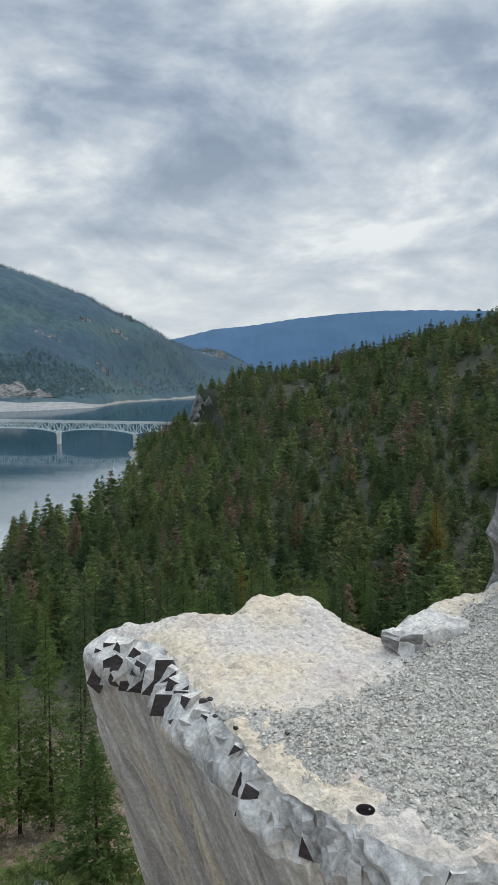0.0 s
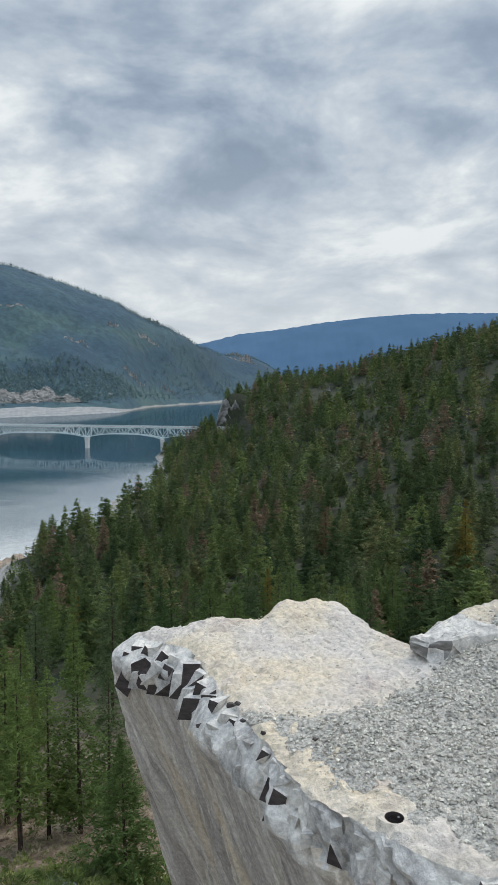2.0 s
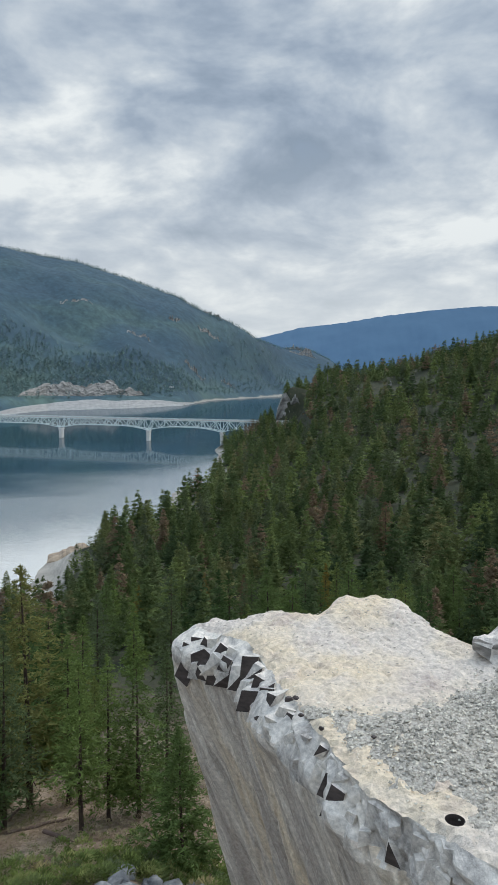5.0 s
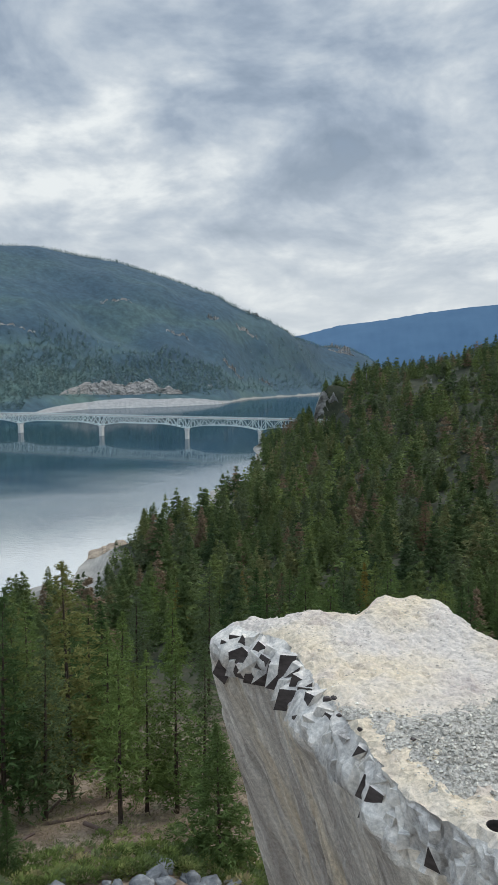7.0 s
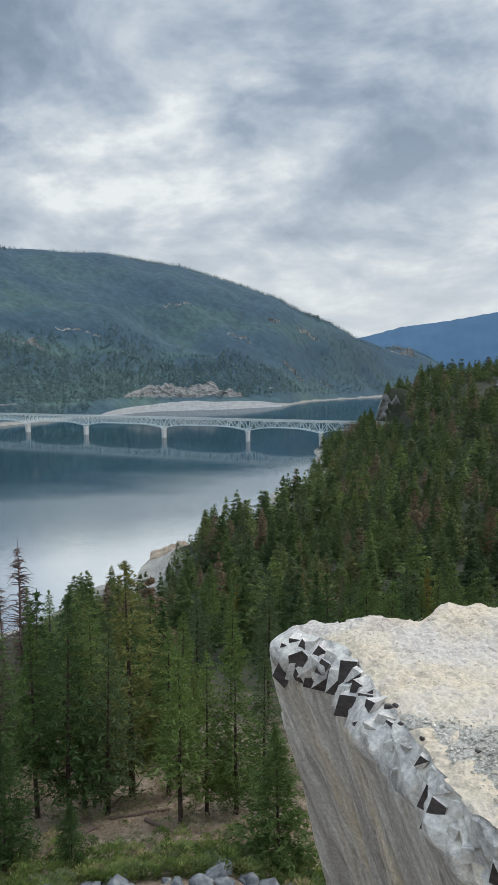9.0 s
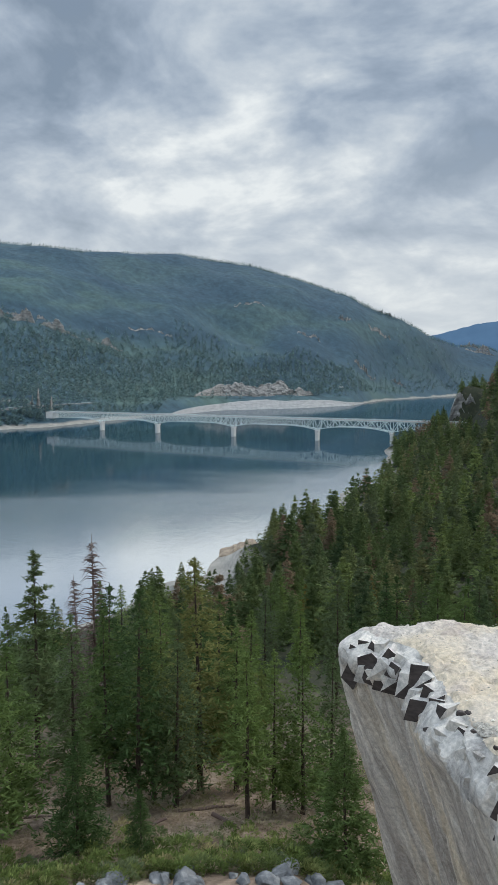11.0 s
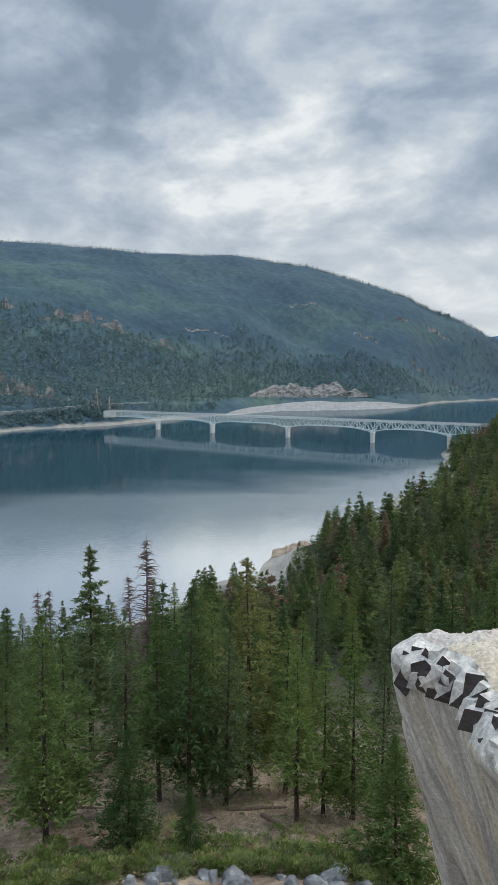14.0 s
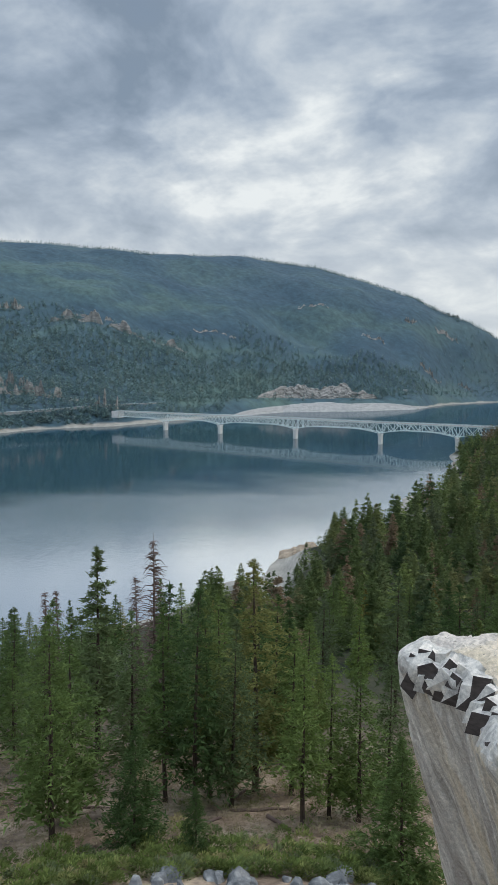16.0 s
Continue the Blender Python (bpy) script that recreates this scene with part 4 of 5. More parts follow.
    for _ in range(40):
        smooth_out = 0.5 * smooth_out + 0.25 * (np.roll(smooth_out, 1, 0) + np.roll(smooth_out, -1, 0))
    smooth_out /= np.linalg.norm(smooth_out, axis=1)[:, None]
    rows = []
    tops = ledge_top(p[:, 0], p[:, 1]) - 0.02
    S, V = np.meshgrid(s, v_rows, indexing="xy")
    t = np.clip(V / 0.23, 0, 1)
    o = wide_bevel[None] * np.sin(t * math.pi / 2) ** 1.1
    dz = drop_bevel[None] * (0.55 * t + 0.45 * t ** 1.5)
    below = np.maximum(V - 0.23, 0)
    # the whole prow is sheared: it leans in under itself as it goes down
    lean = np.where(near & (p[:, 0] < 0.55), 1.0, 0.0)
    for _ in range(80):
        lean = 0.5 * lean + 0.25 * (np.roll(lean, 1) + np.roll(lean, -1))
    shear = lean[None] * np.minimum(below, 6.0)
    dz = dz + below
    # chips: flat facets between random knots, in two sizes
    def knots(u, w, seed):
        rr = np.random.RandomState(seed)
        grid = rr.uniform(-1, 1, (4096, 24))
        iu, iw = np.floor(u).astype(int), np.floor(w).astype(int)
        fu, fw = u - iu, w - iw
        g = lambda a, b_: grid[a % 4096, b_ % 24]
        lower = g(iu, iw) + fu * (g(iu + 1, iw) - g(iu, iw)) + fw * (g(iu + 1, iw + 1) - g(iu + 1, iw))
        upper = g(iu, iw) + fw * (g(iu, iw + 1) - g(iu, iw)) + fu * (g(iu + 1, iw + 1) - g(iu, iw + 1))
        return np.where(fu > fw, lower, upper)
    SW = S - 0.25 * V + 0.012 * waves(S, V, 0.21, 61, 2)
    VW = V + 0.012 * waves(S, V, 0.17, 62, 2)
    facet = 0.048 * knots(SW / 0.125, VW / 0.13, 1) + 0.020 * knots(SW / 0.047 + 9, VW / 0.06, 2)
    fade = np.clip((0.42 - V) / 0.2, 0.15, 1) * np.clip(V / 0.05, 0.15, 1) * near[None]
    o = o + facet * fade
    limit = 0.24 + 0.07 * waves(S, V, 0.3, 71, 3)
    # the face: gentle vertical ribs and flakes
    rib = 0.010 * waves(S - 0.42 * V, V * 0.12, 0.45, 33, 5) * np.clip((V - 0.4) / 0.5, 0, 1)
    flake = 0.006 * np.sign(waves(S - 0.42 * V, V * 0.2, 0.31, 35, 3)) * np.clip((V - 0.4) / 0.3, 0, 1)
    o = o + (rib + flake) * near[None]
    side = np.stack([p[None, :, 0] + smooth_out[None, :, 0] * o + 0.23 * shear, p[None, :, 1] + smooth_out[None, :, 1] * o + 0.10 * shear, tops[None] - dz], -1)
    verts.append(side.reshape(-1, 3))
    m = len(v_rows)
    for i in range(m):
        for j in range(n):
            j2 = (j + 1) % n
            if i == 0:
                a, b = j, j2
            else:
                a, b = base + (i - 1) * n + j, base + (i - 1) * n + j2
            c, d = base + i * n + j2, base + i * n + j
            faces.append((a, d, c, b) if area > 0 else (a, b, c, d))
            v = v_rows[i]
            if v < limit[i, j] and near[j]:
                mats.append(1)
            else:
                mats.append(0)
    allv = np.concatenate(verts)
    mats = np.array(mats)
    order = np.arange(len(faces))
    row = (order - count_top) // n
    groups = {"ledge_top": order < count_top, "chipped_rim": (order >= count_top) & (row < 33), "rock_face": row >= 33}
    words = {"ledge_top": "pale tan weathered rock top", "chipped_rim": "chipped pale grey rim", "rock_face": "streaked grey and tan rock face"}
    thing = new("rock_ledge")
    for name, pick in groups.items():
        chosen = [faces[k] for k in order[pick]]
        used = np.unique(np.concatenate([np.array(f) for f in chosen]))
        index = np.zeros(len(allv), dtype=int)
        index[used] = np.arange(len(used))
        me = mesh_of(name, allv[used], [tuple(index[list(f)]) for f in chosen], [M_ROCK, M_SPALL, M_DARK], mats[pick])
        ob = new(name, me)
        ob.parent = thing
        tagged(ob, words[name])
    # angular blocks broken out along the rim, with flat dark joint faces
    rr = random.Random(23)
    sc = 0.10
    while sc < 3.15:
        tipwards = sc < 1.35
        for row in range(3 if sc < 0.5 else 2):
            k = int(np.argmin(np.abs(s - (sc + rr.uniform(-0.02, 0.02)))))
            size = rr.uniform(0.052, 0.084) if tipwards else rr.uniform(0.034, 0.058)
            bm = bmesh.new()
            ax = Vector((-smooth_out[k, 0], -smooth_out[k, 1], 0))
            along = Vector((smooth_out[k, 1], -smooth_out[k, 0], 0))
            tall, deep = rr.uniform(0.9, 1.5), rr.uniform(0.8, 1.1)
            twist = Matrix.Rotation(rr.uniform(0.25, 0.95), 3, "Z") @ Matrix.Rotation(rr.uniform(-0.3, 0.3), 3, ax)
            for corner in itertools.product((-1, 1), repeat=3):
                q = Vector([c * rr.uniform(0.42, 1.0) for c in corner])
                bm.verts.new(twist @ (along * (q.x * size * 0.8 - 0.3 * q.z * size) + ax * q.y * size * deep + Vector((0, 0, q.z * size * tall))))
            made = bmesh.ops.convex_hull(bm, input=bm.verts)
            bmesh.ops.delete(bm, geom=[g for g in made["geom_interior"] if isinstance(g, bmesh.types.BMVert)], context="VERTS")
            bmesh.ops.recalc_face_normals(bm, faces=bm.faces)
            bmesh.ops.dissolve_limit(bm, angle_limit=0.30, verts=bm.verts, edges=bm.edges)
            # the side turned most towards the eye often takes the dark material
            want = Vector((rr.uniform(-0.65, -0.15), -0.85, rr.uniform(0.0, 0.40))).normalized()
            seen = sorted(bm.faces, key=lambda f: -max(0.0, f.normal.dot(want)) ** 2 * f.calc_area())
            dark_sides = seen[:1] if rr.random() < (0.80 if tipwards else 0.35) else []
            for f in dark_sides:
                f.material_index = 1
            bmesh.ops.recalc_face_normals(bm, faces=bm.faces)
            v_at = 0.085 + row * 0.080 + rr.uniform(-0.02, 0.02)
            tt = min(1.0, v_at / 0.23)
            o_at = wide_bevel[k] * math.sin(tt * math.pi / 2) ** 1.1 - size * deep * rr.uniform(0.52, 0.80)
            place = Vector((p[k, 0] + smooth_out[k, 0] * o_at, p[k, 1] + smooth_out[k, 1] * o_at, min(tops[k] - drop_bevel[k] * (0.55 * tt + 0.45 * tt ** 1.5), tops[k] - 0.9 * size * tall)))
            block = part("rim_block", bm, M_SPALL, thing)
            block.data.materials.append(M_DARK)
            block.location = place
        sc += rr.uniform(0.080, 0.115) if tipwards else rr.uniform(0.08, 0.14)
    tagged(thing, "pale tan and grey broken rock ledge with a chipped rim", "rock")


build_ledge()

GRAVEL = [(-0.16, 3.10), (-0.11, 3.11), (0.10, 3.06), (0.31, 3.12), (0.54, 3.28), (0.72, 3.46), (0.93, 3.62), (1.05, 3.74), (1.22, 3.98), (1.5, 4.15), (2.4, 4.4), (2.4, 2.2), (1.3, 2.12), (0.85, 2.14), (0.62, 2.14), (0.50, 2.26), (0.40, 2.42), (0.24, 2.50), (0.10, 2.75), (-0.03, 2.97)]


def edge_distance(q, poly):
    """Distance into a polygon; negative outside."""
    poly = np.array(poly)
    a, b = poly, np.roll(poly, -1, 0)
    best = np.full(len(q), 9.0)
    inside = np.zeros(len(q), dtype=bool)
    for (ax, ay), (bx, by) in zip(a, b):
        ex, ey = bx - ax, by - ay
        t = np.clip(((q[:, 0] - ax) * ex + (q[:, 1] - ay) * ey) / (ex * ex + ey * ey), 0, 1)
        best = np.minimum(best, np.hypot(q[:, 0] - ax - t * ex, q[:, 1] - ay - t * ey))
        inside ^= ((ay > q[:, 1]) != (by > q[:, 1])) & (q[:, 0] < ex * (q[:, 1] - ay) / (ey + 1e-12) + ax)
    return np.where(inside, best, -best)


def gravel_height(x, y, inside):
    return ledge_top(x, y) + 0.004 + 0.022 * ease(inside / 0.18) + 0.010 * waves(x, y, 0.5, 41, 3) * ease(inside / 0.2)


def build_gravel():
    gx, gy = np.meshgrid(np.arange(-0.3, 2.2, 0.016), np.arange(2.05, 4.45, 0.016), indexing="ij")
    q = np.stack([gx.ravel(), gy.ravel()], 1)
    ins = edge_distance(q, GRAVEL) + 0.04 * waves(q[:, 0], q[:, 1], 0.3, 44, 4)
    z = np.where(ins > 0, gravel_height(q[:, 0], q[:, 1], np.maximum(ins, 0)), ledge_top(q[:, 0], q[:, 1]) - 0.01)
    n, m = gx.shape
    faces = []
    for i in range(n - 1):
        for j in range(m - 1):
            f = (i * m + j, (i + 1) * m + j, (i + 1) * m + j + 1, i * m + j + 1)
            if max(ins[k] for k in f) > 0.0:
                faces.append(f)
    tagged(new("gravel_bed", mesh_of("gravel_bed", np.column_stack([q, z]), faces, [M_GRAVEL], smooth=True)), "thin bed of grey crushed gravel on the ledge", "gravel", kind="stuff")
    r = np.random.RandomState(6)
    k = 46000
    q = np.stack([r.uniform(-0.3, 1.95, k), r.uniform(2.05, 4.4, k)], 1)
    ins = edge_distance(q, GRAVEL) + 0.05 * waves(q[:, 0], q[:, 1], 0.3, 44, 4)
    thin = 0.5 + 0.5 * waves(q[:, 0], q[:, 1], 0.55, 47, 3)
    keep = (ins > -0.05) & (r.rand(k) < np.clip(0.25 + ins * 5, 0.05, 1) * (0.45 + 0.75 * thin))
    keep &= np.hypot(q[:, 0] - HOLE[0], q[:, 1] - HOLE[1]) > 0.05
    q, ins = q[keep], ins[keep]
    z = np.where(ins > 0, gravel_height(q[:, 0], q[:, 1], np.maximum(ins, 0)), ledge_top(q[:, 0], q[:, 1]) + 0.004)
    vs, fs = [], []
    octa = np.array([(1, 0, 0), (0.2, 1, 0), (-0.9, 0.3, 0), (-0.1, -1, 0), (0.3, 0.2, 0.9), (-0.3, -0.2, 0.75), (0, 0, -0.7)])
    tri = np.array([(0, 1, 4), (1, 2, 5), (1, 5, 4), (2, 3, 5), (3, 0, 4), (3, 4, 5), (1, 0, 6), (2, 1, 6), (3, 2, 6), (0, 3, 6)])
    for i in range(len(q)):
        size = 0.0036 + 0.0100 * r.rand() ** 2.6
        sh = octa * r.uniform(0.65, 1.3, (7, 1)) * np.array([1, r.uniform(0.5, 0.95), r.uniform(0.4, 0.8)]) * size
        a = r.uniform(0, 6.28)
        c, s_ = math.cos(a), math.sin(a)
        tilt = r.uniform(-0.4, 0.4)
        x, y, h = sh[:, 0], sh[:, 1], sh[:, 2] + sh[:, 0] * tilt
        vs.append(np.stack([x * c - y * s_ + q[i, 0], x * s_ + y * c + q[i, 1], h + z[i] + 0.002 + 0.006 * r.rand()], -1))
        fs.append(tri + 7 * i)
    base = 7 * len(q)
    made = 0
    for _ in range(2600):
        x0, y0 = r.uniform(-0.75, 0.95), r.uniform(2.1, 4.3)
        gate = edge_distance(np.array([[x0, y0]]), OUTLINE)[0]
        if gate < 0.03 or r.rand() > 0.75 or math.hypot(x0 - HOLE[0], y0 - HOLE[1]) < 0.05:
            continue
        size = 0.003 + 0.006 * r.rand() ** 2.5
        sh = octa * r.uniform(0.65, 1.3, (7, 1)) * np.array([1, 0.8, 0.55]) * size
        vs.append(sh + np.array([x0, y0, float(ledge_top(x0, y0)) + 0.008]))
        fs.append(tri + base + 7 * made)
        made += 1
    tagged(new("gravel", mesh_of("gravel", np.concatenate(vs), np.concatenate(fs), [M_STONE])), "loose angular grey gravel strewn over the ledge", "gravel", kind="stuff")


build_gravel()

# ---- rocks, banks and undergrowth ----


def lumpy(name, seed, size, mat, parent=None, points=20):
    """An angular stone of the given half sizes."""
    ob = new(name, hull_mesh(name, seed, points, mat))
    ob.scale = size
    ob.parent = parent
    return ob


# riprap boulders at the foot of the cliff
rb = random.Random(19)
for i in range(56):
    az = rb.uniform(8, 46)
    d = rb.uniform(29.4, 31.6) - 0.02 * (az - 20)
    s = rb.uniform(0.22, 0.62)
    ob = lumpy("boulder", 500 + i, (s * rb.uniform(0.9, 1.4), s, s * rb.uniform(0.6, 0.85)), M_BOULDER)
    ob.location = spot(az, d) + Vector((0, 0, s * 0.2))
    ob.rotation_euler = (0, 0, rb.uniform(0, 6.28))
    tagged(ob, "grey angular boulder in the rubble at the cliff foot", "boulder", "boulders at the cliff foot")

# fallen logs in the clearing
for i, (az, d, ln, turn) in enumerate(((24.8, 42.5, 3.8, 0.10), (22.6, 38.6, 3.4, -0.75), (35.0, 45.5, 3.2, 0.2), (30.0, 39.0, 2.6, 0.6), (40.0, 44.0, 3.4, -0.3), (27.0, 45.6, 2.2, 1.0))):
    bm = bmesh.new()
    bmesh.ops.create_cone(bm, cap_ends=True, segments=9, radius1=0.13, radius2=0.08, depth=ln)
    bmesh.ops.subdivide_edges(bm, edges=[e for e in bm.edges if abs(e.verts[0].co.z - e.verts[1].co.z) > 1], cuts=6)
    for v in bm.verts:
        v.co += Vector((noise.noise(Vector((v.co.z, i, 0))) * 0.12, noise.noise(Vector((v.co.z, 0, i + 3))) * 0.06, 0))
    log = part("log", bm, M_DEAD, None)
    log.location = spot(az, d) + Vector((0, 0, 0.10))
    log.rotation_euler = (radians(90), 0.0, turn + radians(90) + radians(az))
    tagged(log, "weathered fallen log lying on dry forest floor", "log", "logs in the clearing")


def tufts(name, label, places, sizes, blades, mat, tall, seed, tints):
    """Low plants as sprays of blades or leaves, in one mesh."""
    r = np.random.RandomState(seed)
    vs, fs, ts = [], [], []
    n = 0
    for (x, y, z), s, tint in zip(places, sizes, tints):
        k = blades
        a = r.uniform(0, 6.28, k)
        lift = r.uniform(0.15, 1.0, k) ** 0.6
        out = np.sqrt(r.rand(k))
        px, py, pz = np.cos(a) * out * s * 0.55, np.sin(a) * out * s * 0.55, lift * s * tall * (1 - 0.55 * out * out)
        w = s * r.uniform(0.03, 0.08, k)
        b2 = a + r.uniform(-1.2, 1.2, k)
        low = np.where(tall > 1.5, 0.0, 1.0)
        root = np.stack([px * (0.75 + 0.1 * low) + x, py * (0.75 + 0.1 * low) + y, pz * low * 0.8 + z - 0.03], -1)
        p1 = np.stack([px + np.cos(b2 + 1.57) * w + x, py + np.sin(b2 + 1.57) * w + y, pz * 0.92 + z], -1)
        p2 = np.stack([px * 1.1 + np.cos(b2) * w * 1.8 + x, py * 1.1 + np.sin(b2) * w * 1.8 + y, pz + z], -1)
        vs.append(np.stack([root, p1, p2], 1).reshape(-1, 3))
        fs.append(np.arange(3 * k).reshape(-1, 3) + n)
        ts.append(np.full(3 * k, tint))
        n += 3 * k
    me = mesh_of(name, np.concatenate(vs), np.concatenate(fs), [mat])
    at = me.attributes.new("tint", "FLOAT", "POINT")
    at.data.foreach_set("value", np.concatenate(ts).astype(np.float32))
    tagged(new(name, me), label, "plants", kind="stuff")


M_SHRUB = foliage("shrub_leaves", (0.095, 0.130, 0.038), (0.22, 0.275, 0.08), (0.30, 0.26, 0.13), "tint")
M_GRASS = material("dry_grass", lambda add, p: ramp_node(add, noise_node(add, p, 0.5, 4, 0.6), (0.3, (0.15, 0.115, 0.07)), (0.5, (0.30, 0.24, 0.155)), (0.7, (0.18, 0.18, 0.08))), 0.9)
rg = np.random.RandomState(5)
az, d = rg.uniform(6, 50, 520), 31.0 + np.abs(rg.normal(0, 2.6, 520))
z = land(az, d)
pl = np.stack([-d * np.sin(np.radians(az)), d * np.cos(np.radians(az)), z], -1)
tufts("undergrowth", "leafy green shrubs and undergrowth by the rubble", pl, rg.uniform(0.3, 1.15, len(pl)) , 150, M_SHRUB, 0.85, 6, rg.uniform(0, 1, len(pl)))
az, d = rg.uniform(4, 52, 420), rg.uniform(36, 70, 420)
pl = np.stack([-d * np.sin(np.radians(az)), d * np.cos(np.radians(az)), land(az, d)], -1)
tufts("undergrowth", "low scattered green bushes among the trees", pl, rg.uniform(0.3, 0.9, len(pl)), 50, M_SHRUB, 0.8, 8, rg.uniform(0, 1, len(pl)))
az, d = rg.uniform(4, 52, 5200), np.sqrt(rg.uniform(31 ** 2, 62 ** 2, 5200))
pl = np.stack([-d * np.sin(np.radians(az)), d * np.cos(np.radians(az)), land(az, d)], -1)
tufts("dry_grass", "dry straw-coloured grass tufts on the forest floor", pl, rg.uniform(0.3, 0.8, len(pl)), 16, M_GRASS, 0.9, 9, rg.uniform(0, 1, len(pl)))


def crag(name, label, az0, az1, d_of, low, high, mat, seed, steps=90, lean=0.35, jag=0.35, taper=0.0):
    """A broken rock face along a stretch of bearing: foot to crest, set into the slope."""
    az = np.linspace(az0, az1, steps)
    rows = np.linspace(0, 1, 14)
    A, T = np.meshgrid(az, rows, indexing="ij")
    D0 = d_of(A)
    h = (high - low) * np.sin(np.clip((A - az0) / (az1 - az0), 0, 1) * math.pi) ** 0.45
    h = h * (1 - taper * np.clip((A - az0) / (az1 - az0), 0, 1))
    h = h * (1 + jag * waves(A * D0 / 57, A * 0, (az1 - az0) * D0.mean() / 57 / 4, seed, 4))
    soft = jag < 0.15
    step = T if soft else np.floor(T * 4 + 0.5 * waves(A * D0 / 57, T * 20, 30, seed + 1, 3)) / 4
    D = D0 + h * lean * (0.5 * T + 0.5 * step) + 0.10 * (high - low) * waves(A * D0 / 57, T * (high - low), (high - low) * 0.9, seed + 2, 4)
    D = np.where(T > 0.97, D + (high - low) * 1.6, D)
    Z = 1.5 + low + h * T - 0.06 * (high - low) * (T > 0.97)
    X, Y = -D * np.sin(np.radians(A)), D * np.cos(np.radians(A))
    n, m = A.shape
    i, j = np.meshgrid(np.arange(n - 1), np.arange(m - 1), indexing="ij")
    faces = np.stack([i * m + j, i * m + j + 1, (i + 1) * m + j + 1, (i + 1) * m + j], -1).reshape(-1, 4)
    return tagged(new(name, mesh_of(name, np.stack([X, Y, Z], -1).reshape(-1, 3), faces, [mat])), label, "cliff")


crag("bank", "pale eroded sandy bank above the lake", 18.6, 24.6, lambda A: np.interp(A, [18.6, 21.5, 24.6], [286, 290, 296]), -78.5, -69.5, M_TAN, 3, lean=1.5, jag=0.13, taper=0.9)
crag("cliff", "tan rock cliff dropping to the lake", 2.4, 4.9, lambda A: 848 + 0 * A, -62, -18, M_BANK, 5, lean=0.25, jag=0.15)
crag("outcrop", "pale rock outcrop in the forest", -7.3, -3.0, lambda A: 640 + 0 * A, -24, -5, M_BANK, 7, jag=0.8)
crag("outcrop", "pale rock outcrop in the forest", 0.0, 1.2, lambda A: 690 + 0 * A, -12, -3, M_BANK, 8, jag=0.8)
crag("road_cut", "pale layered rock cut above the far shore", 15.6, 25.4, lambda A: np.interp(A, SHORE_AZ, SHORE_D) + 92, -48, -14, M_BANK, 9, steps=220, lean=0.8, jag=0.55)


def terrace(az0, az1, d0, d1, tall, seed):
    """A broken rock step that follows the slope from one bearing to another."""
    az = np.linspace(az0, az1, 160)
    run = np.linspace(0, 1, 160)
    d = d0 + (d1 - d0) * run + 16 * waves(run * 100, run * 0, 45, seed, 4)
    tall = tall * np.clip(0.55 + 0.9 * waves(run * 100, run * 0, 22, seed + 1, 4), 0.0, 1.4) * np.sin(run * math.pi) ** 0.3
    rows = []
    for up_by, back in ((-0.3, -4.0), (0.0, -1.0), (0.35, 0.8), (0.6, 2.2), (1.0, 3.0), (1.05, 7.0), (-0.2, 16.0)):
        dd = d + back + 1.5 * waves(run * 100, run * 0 + 30 * up_by, 9, seed + 2, 3)
        z = land(az, dd) if back > 10 else land(az, d)
        rows.append(np.stack([-dd * np.sin(np.radians(az)), dd * np.cos(np.radians(az)), z + tall * up_by - (1.0 if up_by < 0 else 0.0)], -1))
    v = np.stack(rows, 1)
    n, m = v.shape[:2]
    i, j = np.meshgrid(np.arange(n - 1), np.arange(m - 1), indexing="ij")
    faces = np.stack([i * m + j, i * m + j + 1, (i + 1) * m + j + 1, (i + 1) * m + j], -1).reshape(-1, 4)
    tagged(new("rock_band", mesh_of("rock_band", v.reshape(-1, 3), faces, [M_BANK])), "pale rocky band across the wooded slope", "cliff", "rock bands on the far slope")


for k, (a0, a1, d0, d1, tall) in enumerate(((41.8, 31.0, 1990, 2030, 24), (41.0, 35.5, 2060, 2085, 20), (47.0, 43.6, 2070, 2075, 24), (47.0, 43.2, 1421, 1425, 26), (47.0, 39.6, 1300, 1330, 22),
                                         (38.5, 36.2, 1262, 1262, 24), (30.5, 27.0, 2190, 2230, 8), (22.0, 19.5, 2600, 2620, 11), (17.0, 15.0, 2500, 2520, 12), (13.6, 12.6, 2700, 2720, 16), (12.3, 10.6, 2450, 2480, 16),
                                         (11.2, 9.4, 2800, 2830, 14), (10.9, 8.8, 3040, 3045, 10), (4.2, 2.0, 3545, 3560, 22), (3.8, 1.4, 3470, 3500, 18), (9.5, 8.2, 2620, 2640, 12))):
    terrace(a0, a1, d0, d1, tall, 120 + 3 * k)
crag("shore_bank", "bare pale drawdown slope on the far shore", 11.5, 27.5, lambda A: np.interp(A, SHORE_AZ, SHORE_D) - 24, -79, -55, M_SAND, 31, steps=200, lean=2.1, jag=0.12)

# the road along the far shore
az = np.linspace(33.5, 56, 110)
dd = np.interp(az, SHORE_AZ, SHORE_D) + 85
zz = np.maximum(land(az, dd), -49.0) + 0.6
zz = np.convolve(np.pad(zz, 6, mode="edge"), np.ones(13) / 13, mode="valid")
vs, fs = [], []
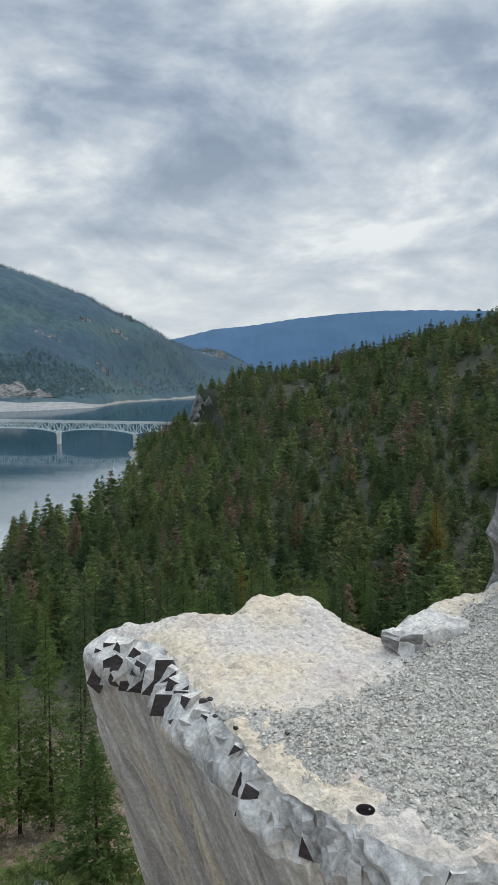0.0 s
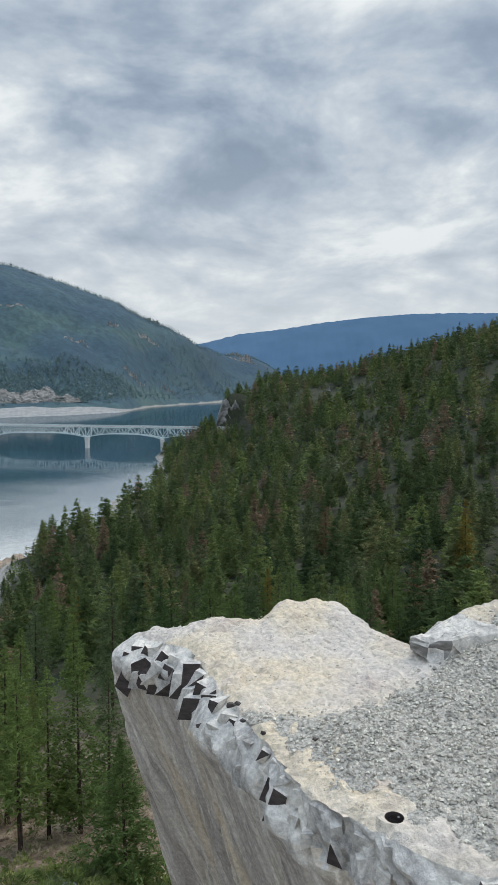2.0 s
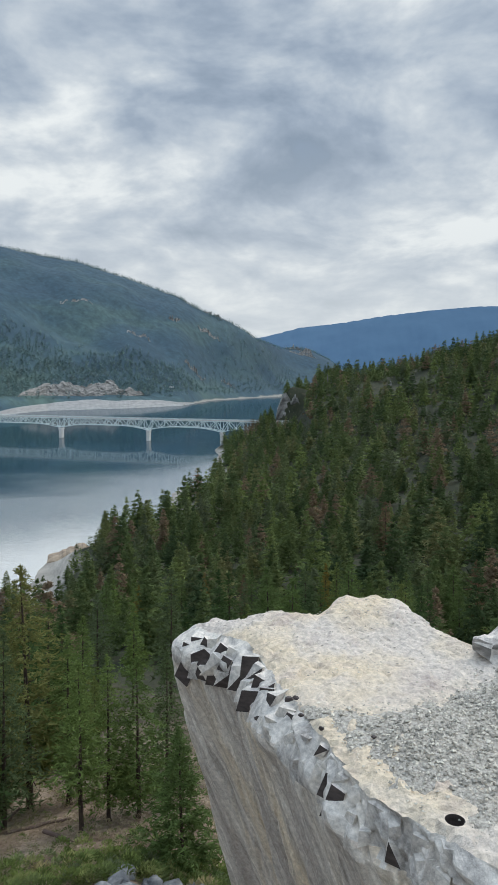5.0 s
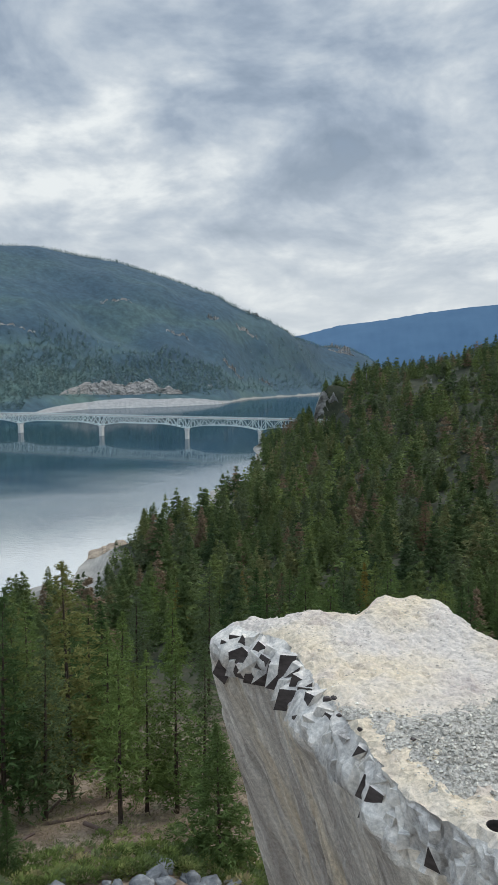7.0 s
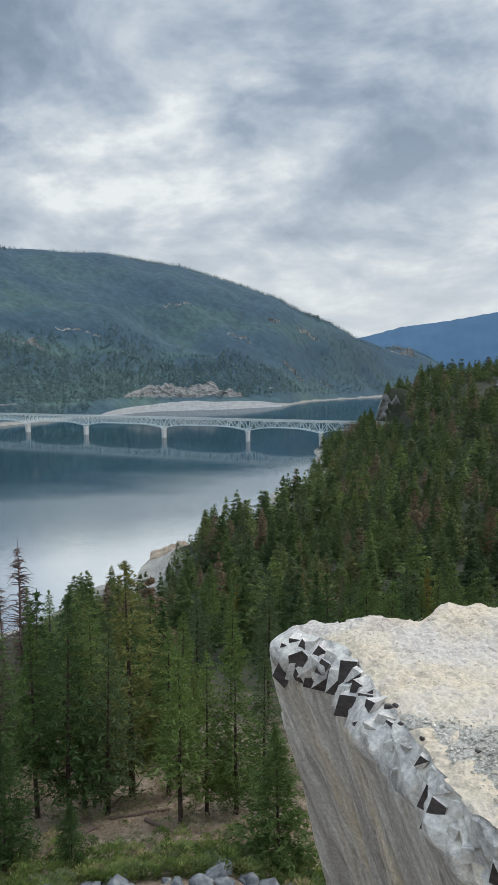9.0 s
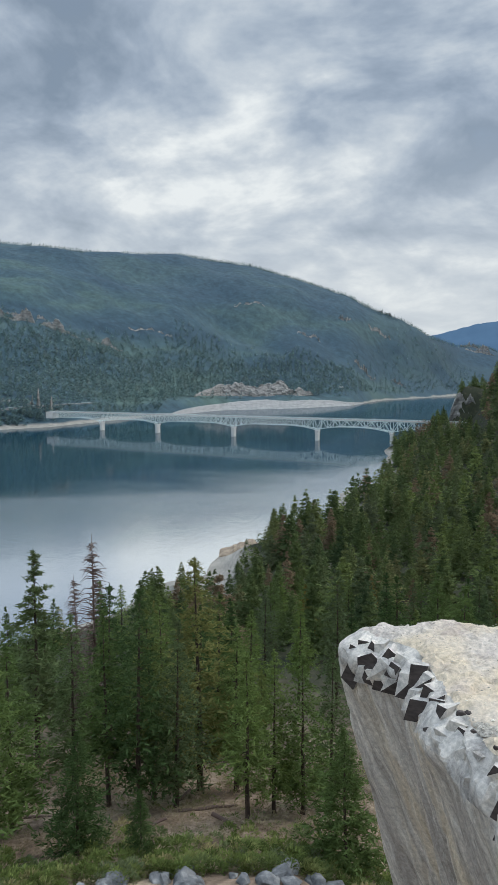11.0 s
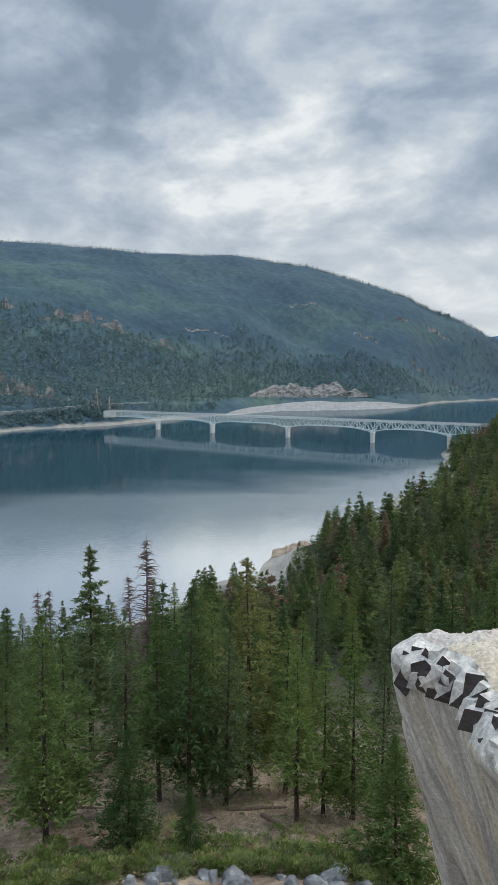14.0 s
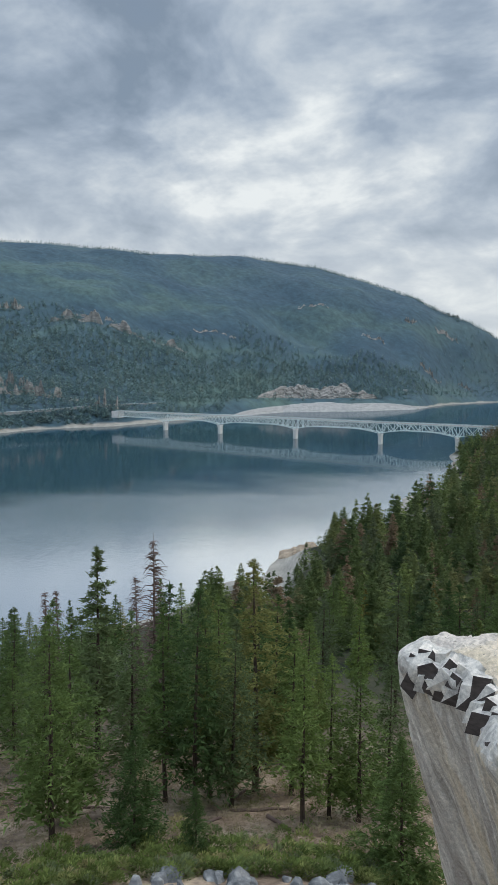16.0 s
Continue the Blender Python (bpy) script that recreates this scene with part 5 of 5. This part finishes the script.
for k, (aa, d0, z0) in enumerate(zip(az, dd, zz)):
    for off, lift in ((-7, -4.0), (-4, 0.0), (4, 0.2), (7, -4.0)):
        vs.append((-(d0 + off) * math.sin(radians(aa)), (d0 + off) * math.cos(radians(aa)), z0 + lift))
    if k:
        fs += [(4 * k - 4 + i, 4 * k - 3 + i, 4 * k + 1 + i, 4 * k + i) for i in range(3)]
tagged(new("road", mesh_of("road", vs, fs, [M_ASPHALT])), "pale road along the far shore", "road", kind="structure")
bm = bmesh.new()
for k in range(1, len(az)):
    p0, p1 = (Vector((-(dd[q] - 4.2) * math.sin(radians(az[q])), (dd[q] - 4.2) * math.cos(radians(az[q])), zz[q] + 0.9)) for q in (k - 1, k))
    beam(bm, p0, p1, 0.25, 0.4)
rail = part("guard_rail", bm, M_STEEL, None)
tagged(rail, "long pale guard rail beside the shore road", "guard rail")
M_WHITE = material("white_paint", lambda add, p: ramp_node(add, noise_node(add, p, 0.5, 3), (0.3, grey(0.70)), (0.7, grey(0.80))), 0.5)
shed = new("shed")
q = spot(13.35, 2080)
for name, size, lift in (("wall", (14, 7, 4.5), 2.2), ("roof", (15, 8.5, 1.0), 4.9)):
    bm = bmesh.new()
    box(bm, -size[0] / 2, -size[1] / 2, lift - size[2] / 2, size[0] / 2, size[1] / 2, lift + size[2] / 2)
    part(name, bm, M_WHITE, shed)
shed.location = q
shed.rotation_euler = (0, 0, radians(13))
tagged(shed, "small white building on the wooded far slope", "building")

# the rock wall beside the ledge
bm = bmesh.new()
bmesh.ops.create_cube(bm, size=1.0)
bmesh.ops.subdivide_edges(bm, edges=list(bm.edges), cuts=15, use_grid_fill=True)
for v in bm.verts:
    x, y, z = v.co.x * 1.0, v.co.y * 0.9, v.co.z * 2.2
    ledge = math.floor(z * 6.0 + 0.8 * noise.noise(Vector((x * 2, y * 2, 0)))) / 6.0
    push = 0.10 * noise.noise(Vector((x * 1.2, y * 1.2, ledge * 5.0))) + 0.05 * noise.noise(Vector((x * 5, y * 5, z * 5)))
    v.co = Vector((x * (1 + push) + 0.10 * z + 0.05 * math.sin(ledge * 9), y * (1 + push), z + (0.35 * x if v.co.z > 0.45 else 0)))
wall = part("rock_wall", bm, M_FACE_GREY, None)
wall.location = (2.12, 4.28, -0.10)
tagged(wall, "dark grey layered rock wall rising beside the ledge", "rock")

# rock slab and dark clods on the ledge
bm = bmesh.new()
foot = ((0.72, 3.64), (0.84, 3.80), (1.04, 3.98), (1.16, 4.00), (1.27, 3.93), (1.22, 3.72), (1.06, 3.66), (0.91, 3.56), (0.80, 3.56))
rings = []
for lift, draw in ((-0.02, 1.0), (0.025, 1.03), (0.05, 0.97), (0.062, 0.86), (0.066, 0.6), (0.060, 0.25)):
    ring = []
    for k, (x, y) in enumerate(foot):
        x, y = 0.99 + (x - 0.99) * draw, 3.77 + (y - 3.77) * draw
        ring.append(bm.verts.new((x + 0.012 * noise.noise(Vector((9 * x, 9 * y, 20 * lift))), y + 0.012 * noise.noise(Vector((9 * y, 5 * x, 20 * lift))), float(ledge_top(0.95, 3.70)) + 0.01 + lift + 0.03 * noise.noise(Vector((7 * x, 7 * y, 3))))))
    rings.append(ring)
for low_ring, high_ring in zip(rings, rings[1:]):
    for k in range(len(foot)):
        k2 = (k + 1) % len(foot)
        bm.faces.new((low_ring[k2], low_ring[k], high_ring[k], high_ring[k2]))
bm.faces.new(rings[-1][::-1])
bm.faces.new(rings[0])
bmesh.ops.triangulate(bm, faces=list(bm.faces))
bmesh.ops.subdivide_edges(bm, edges=list(bm.edges), cuts=2)
for v in bm.verts:
    v.co += Vector((0.6, 0.6, 0.5)) * 0.040 * noise.cell(v.co * 11.0) - Vector((0.02, 0.02, 0.01)) + Vector((0.3, 0.3, 0.4)) * 0.016 * noise.noise(v.co * 30.0)
bmesh.ops.recalc_face_normals(bm, faces=list(bm.faces))
slab = part("rock_slab", bm, M_SPALL, None)
for f in slab.data.polygons:
    if f.normal.z < 0.35 and f.normal.x < 0.2 and f.normal.y < 0 and f.center.x < 0.9:
        f.material_index = 1
slab.data.materials.append(M_FACE_GREY)
tagged(slab, "flat pale grey rock slab beside the gravel", "rock")
for i, (x, y, s) in enumerate(((-0.21, 3.10, 0.024), (-0.18, 3.12, 0.018), (-0.15, 2.96, 0.014), (-0.06, 2.85, 0.016), (0.16, 2.80, 0.015), (0.73, 2.63, 0.012))):
    ob = lumpy("clod", 900 + i, (s, s * 0.8, s * 0.7), M_DARK)
    ob.location = (x, y, float(ledge_top(x, y)) + 0.022)
    tagged(ob, "small dark clod lying on the gravel", "clod", "clods on the ledge")
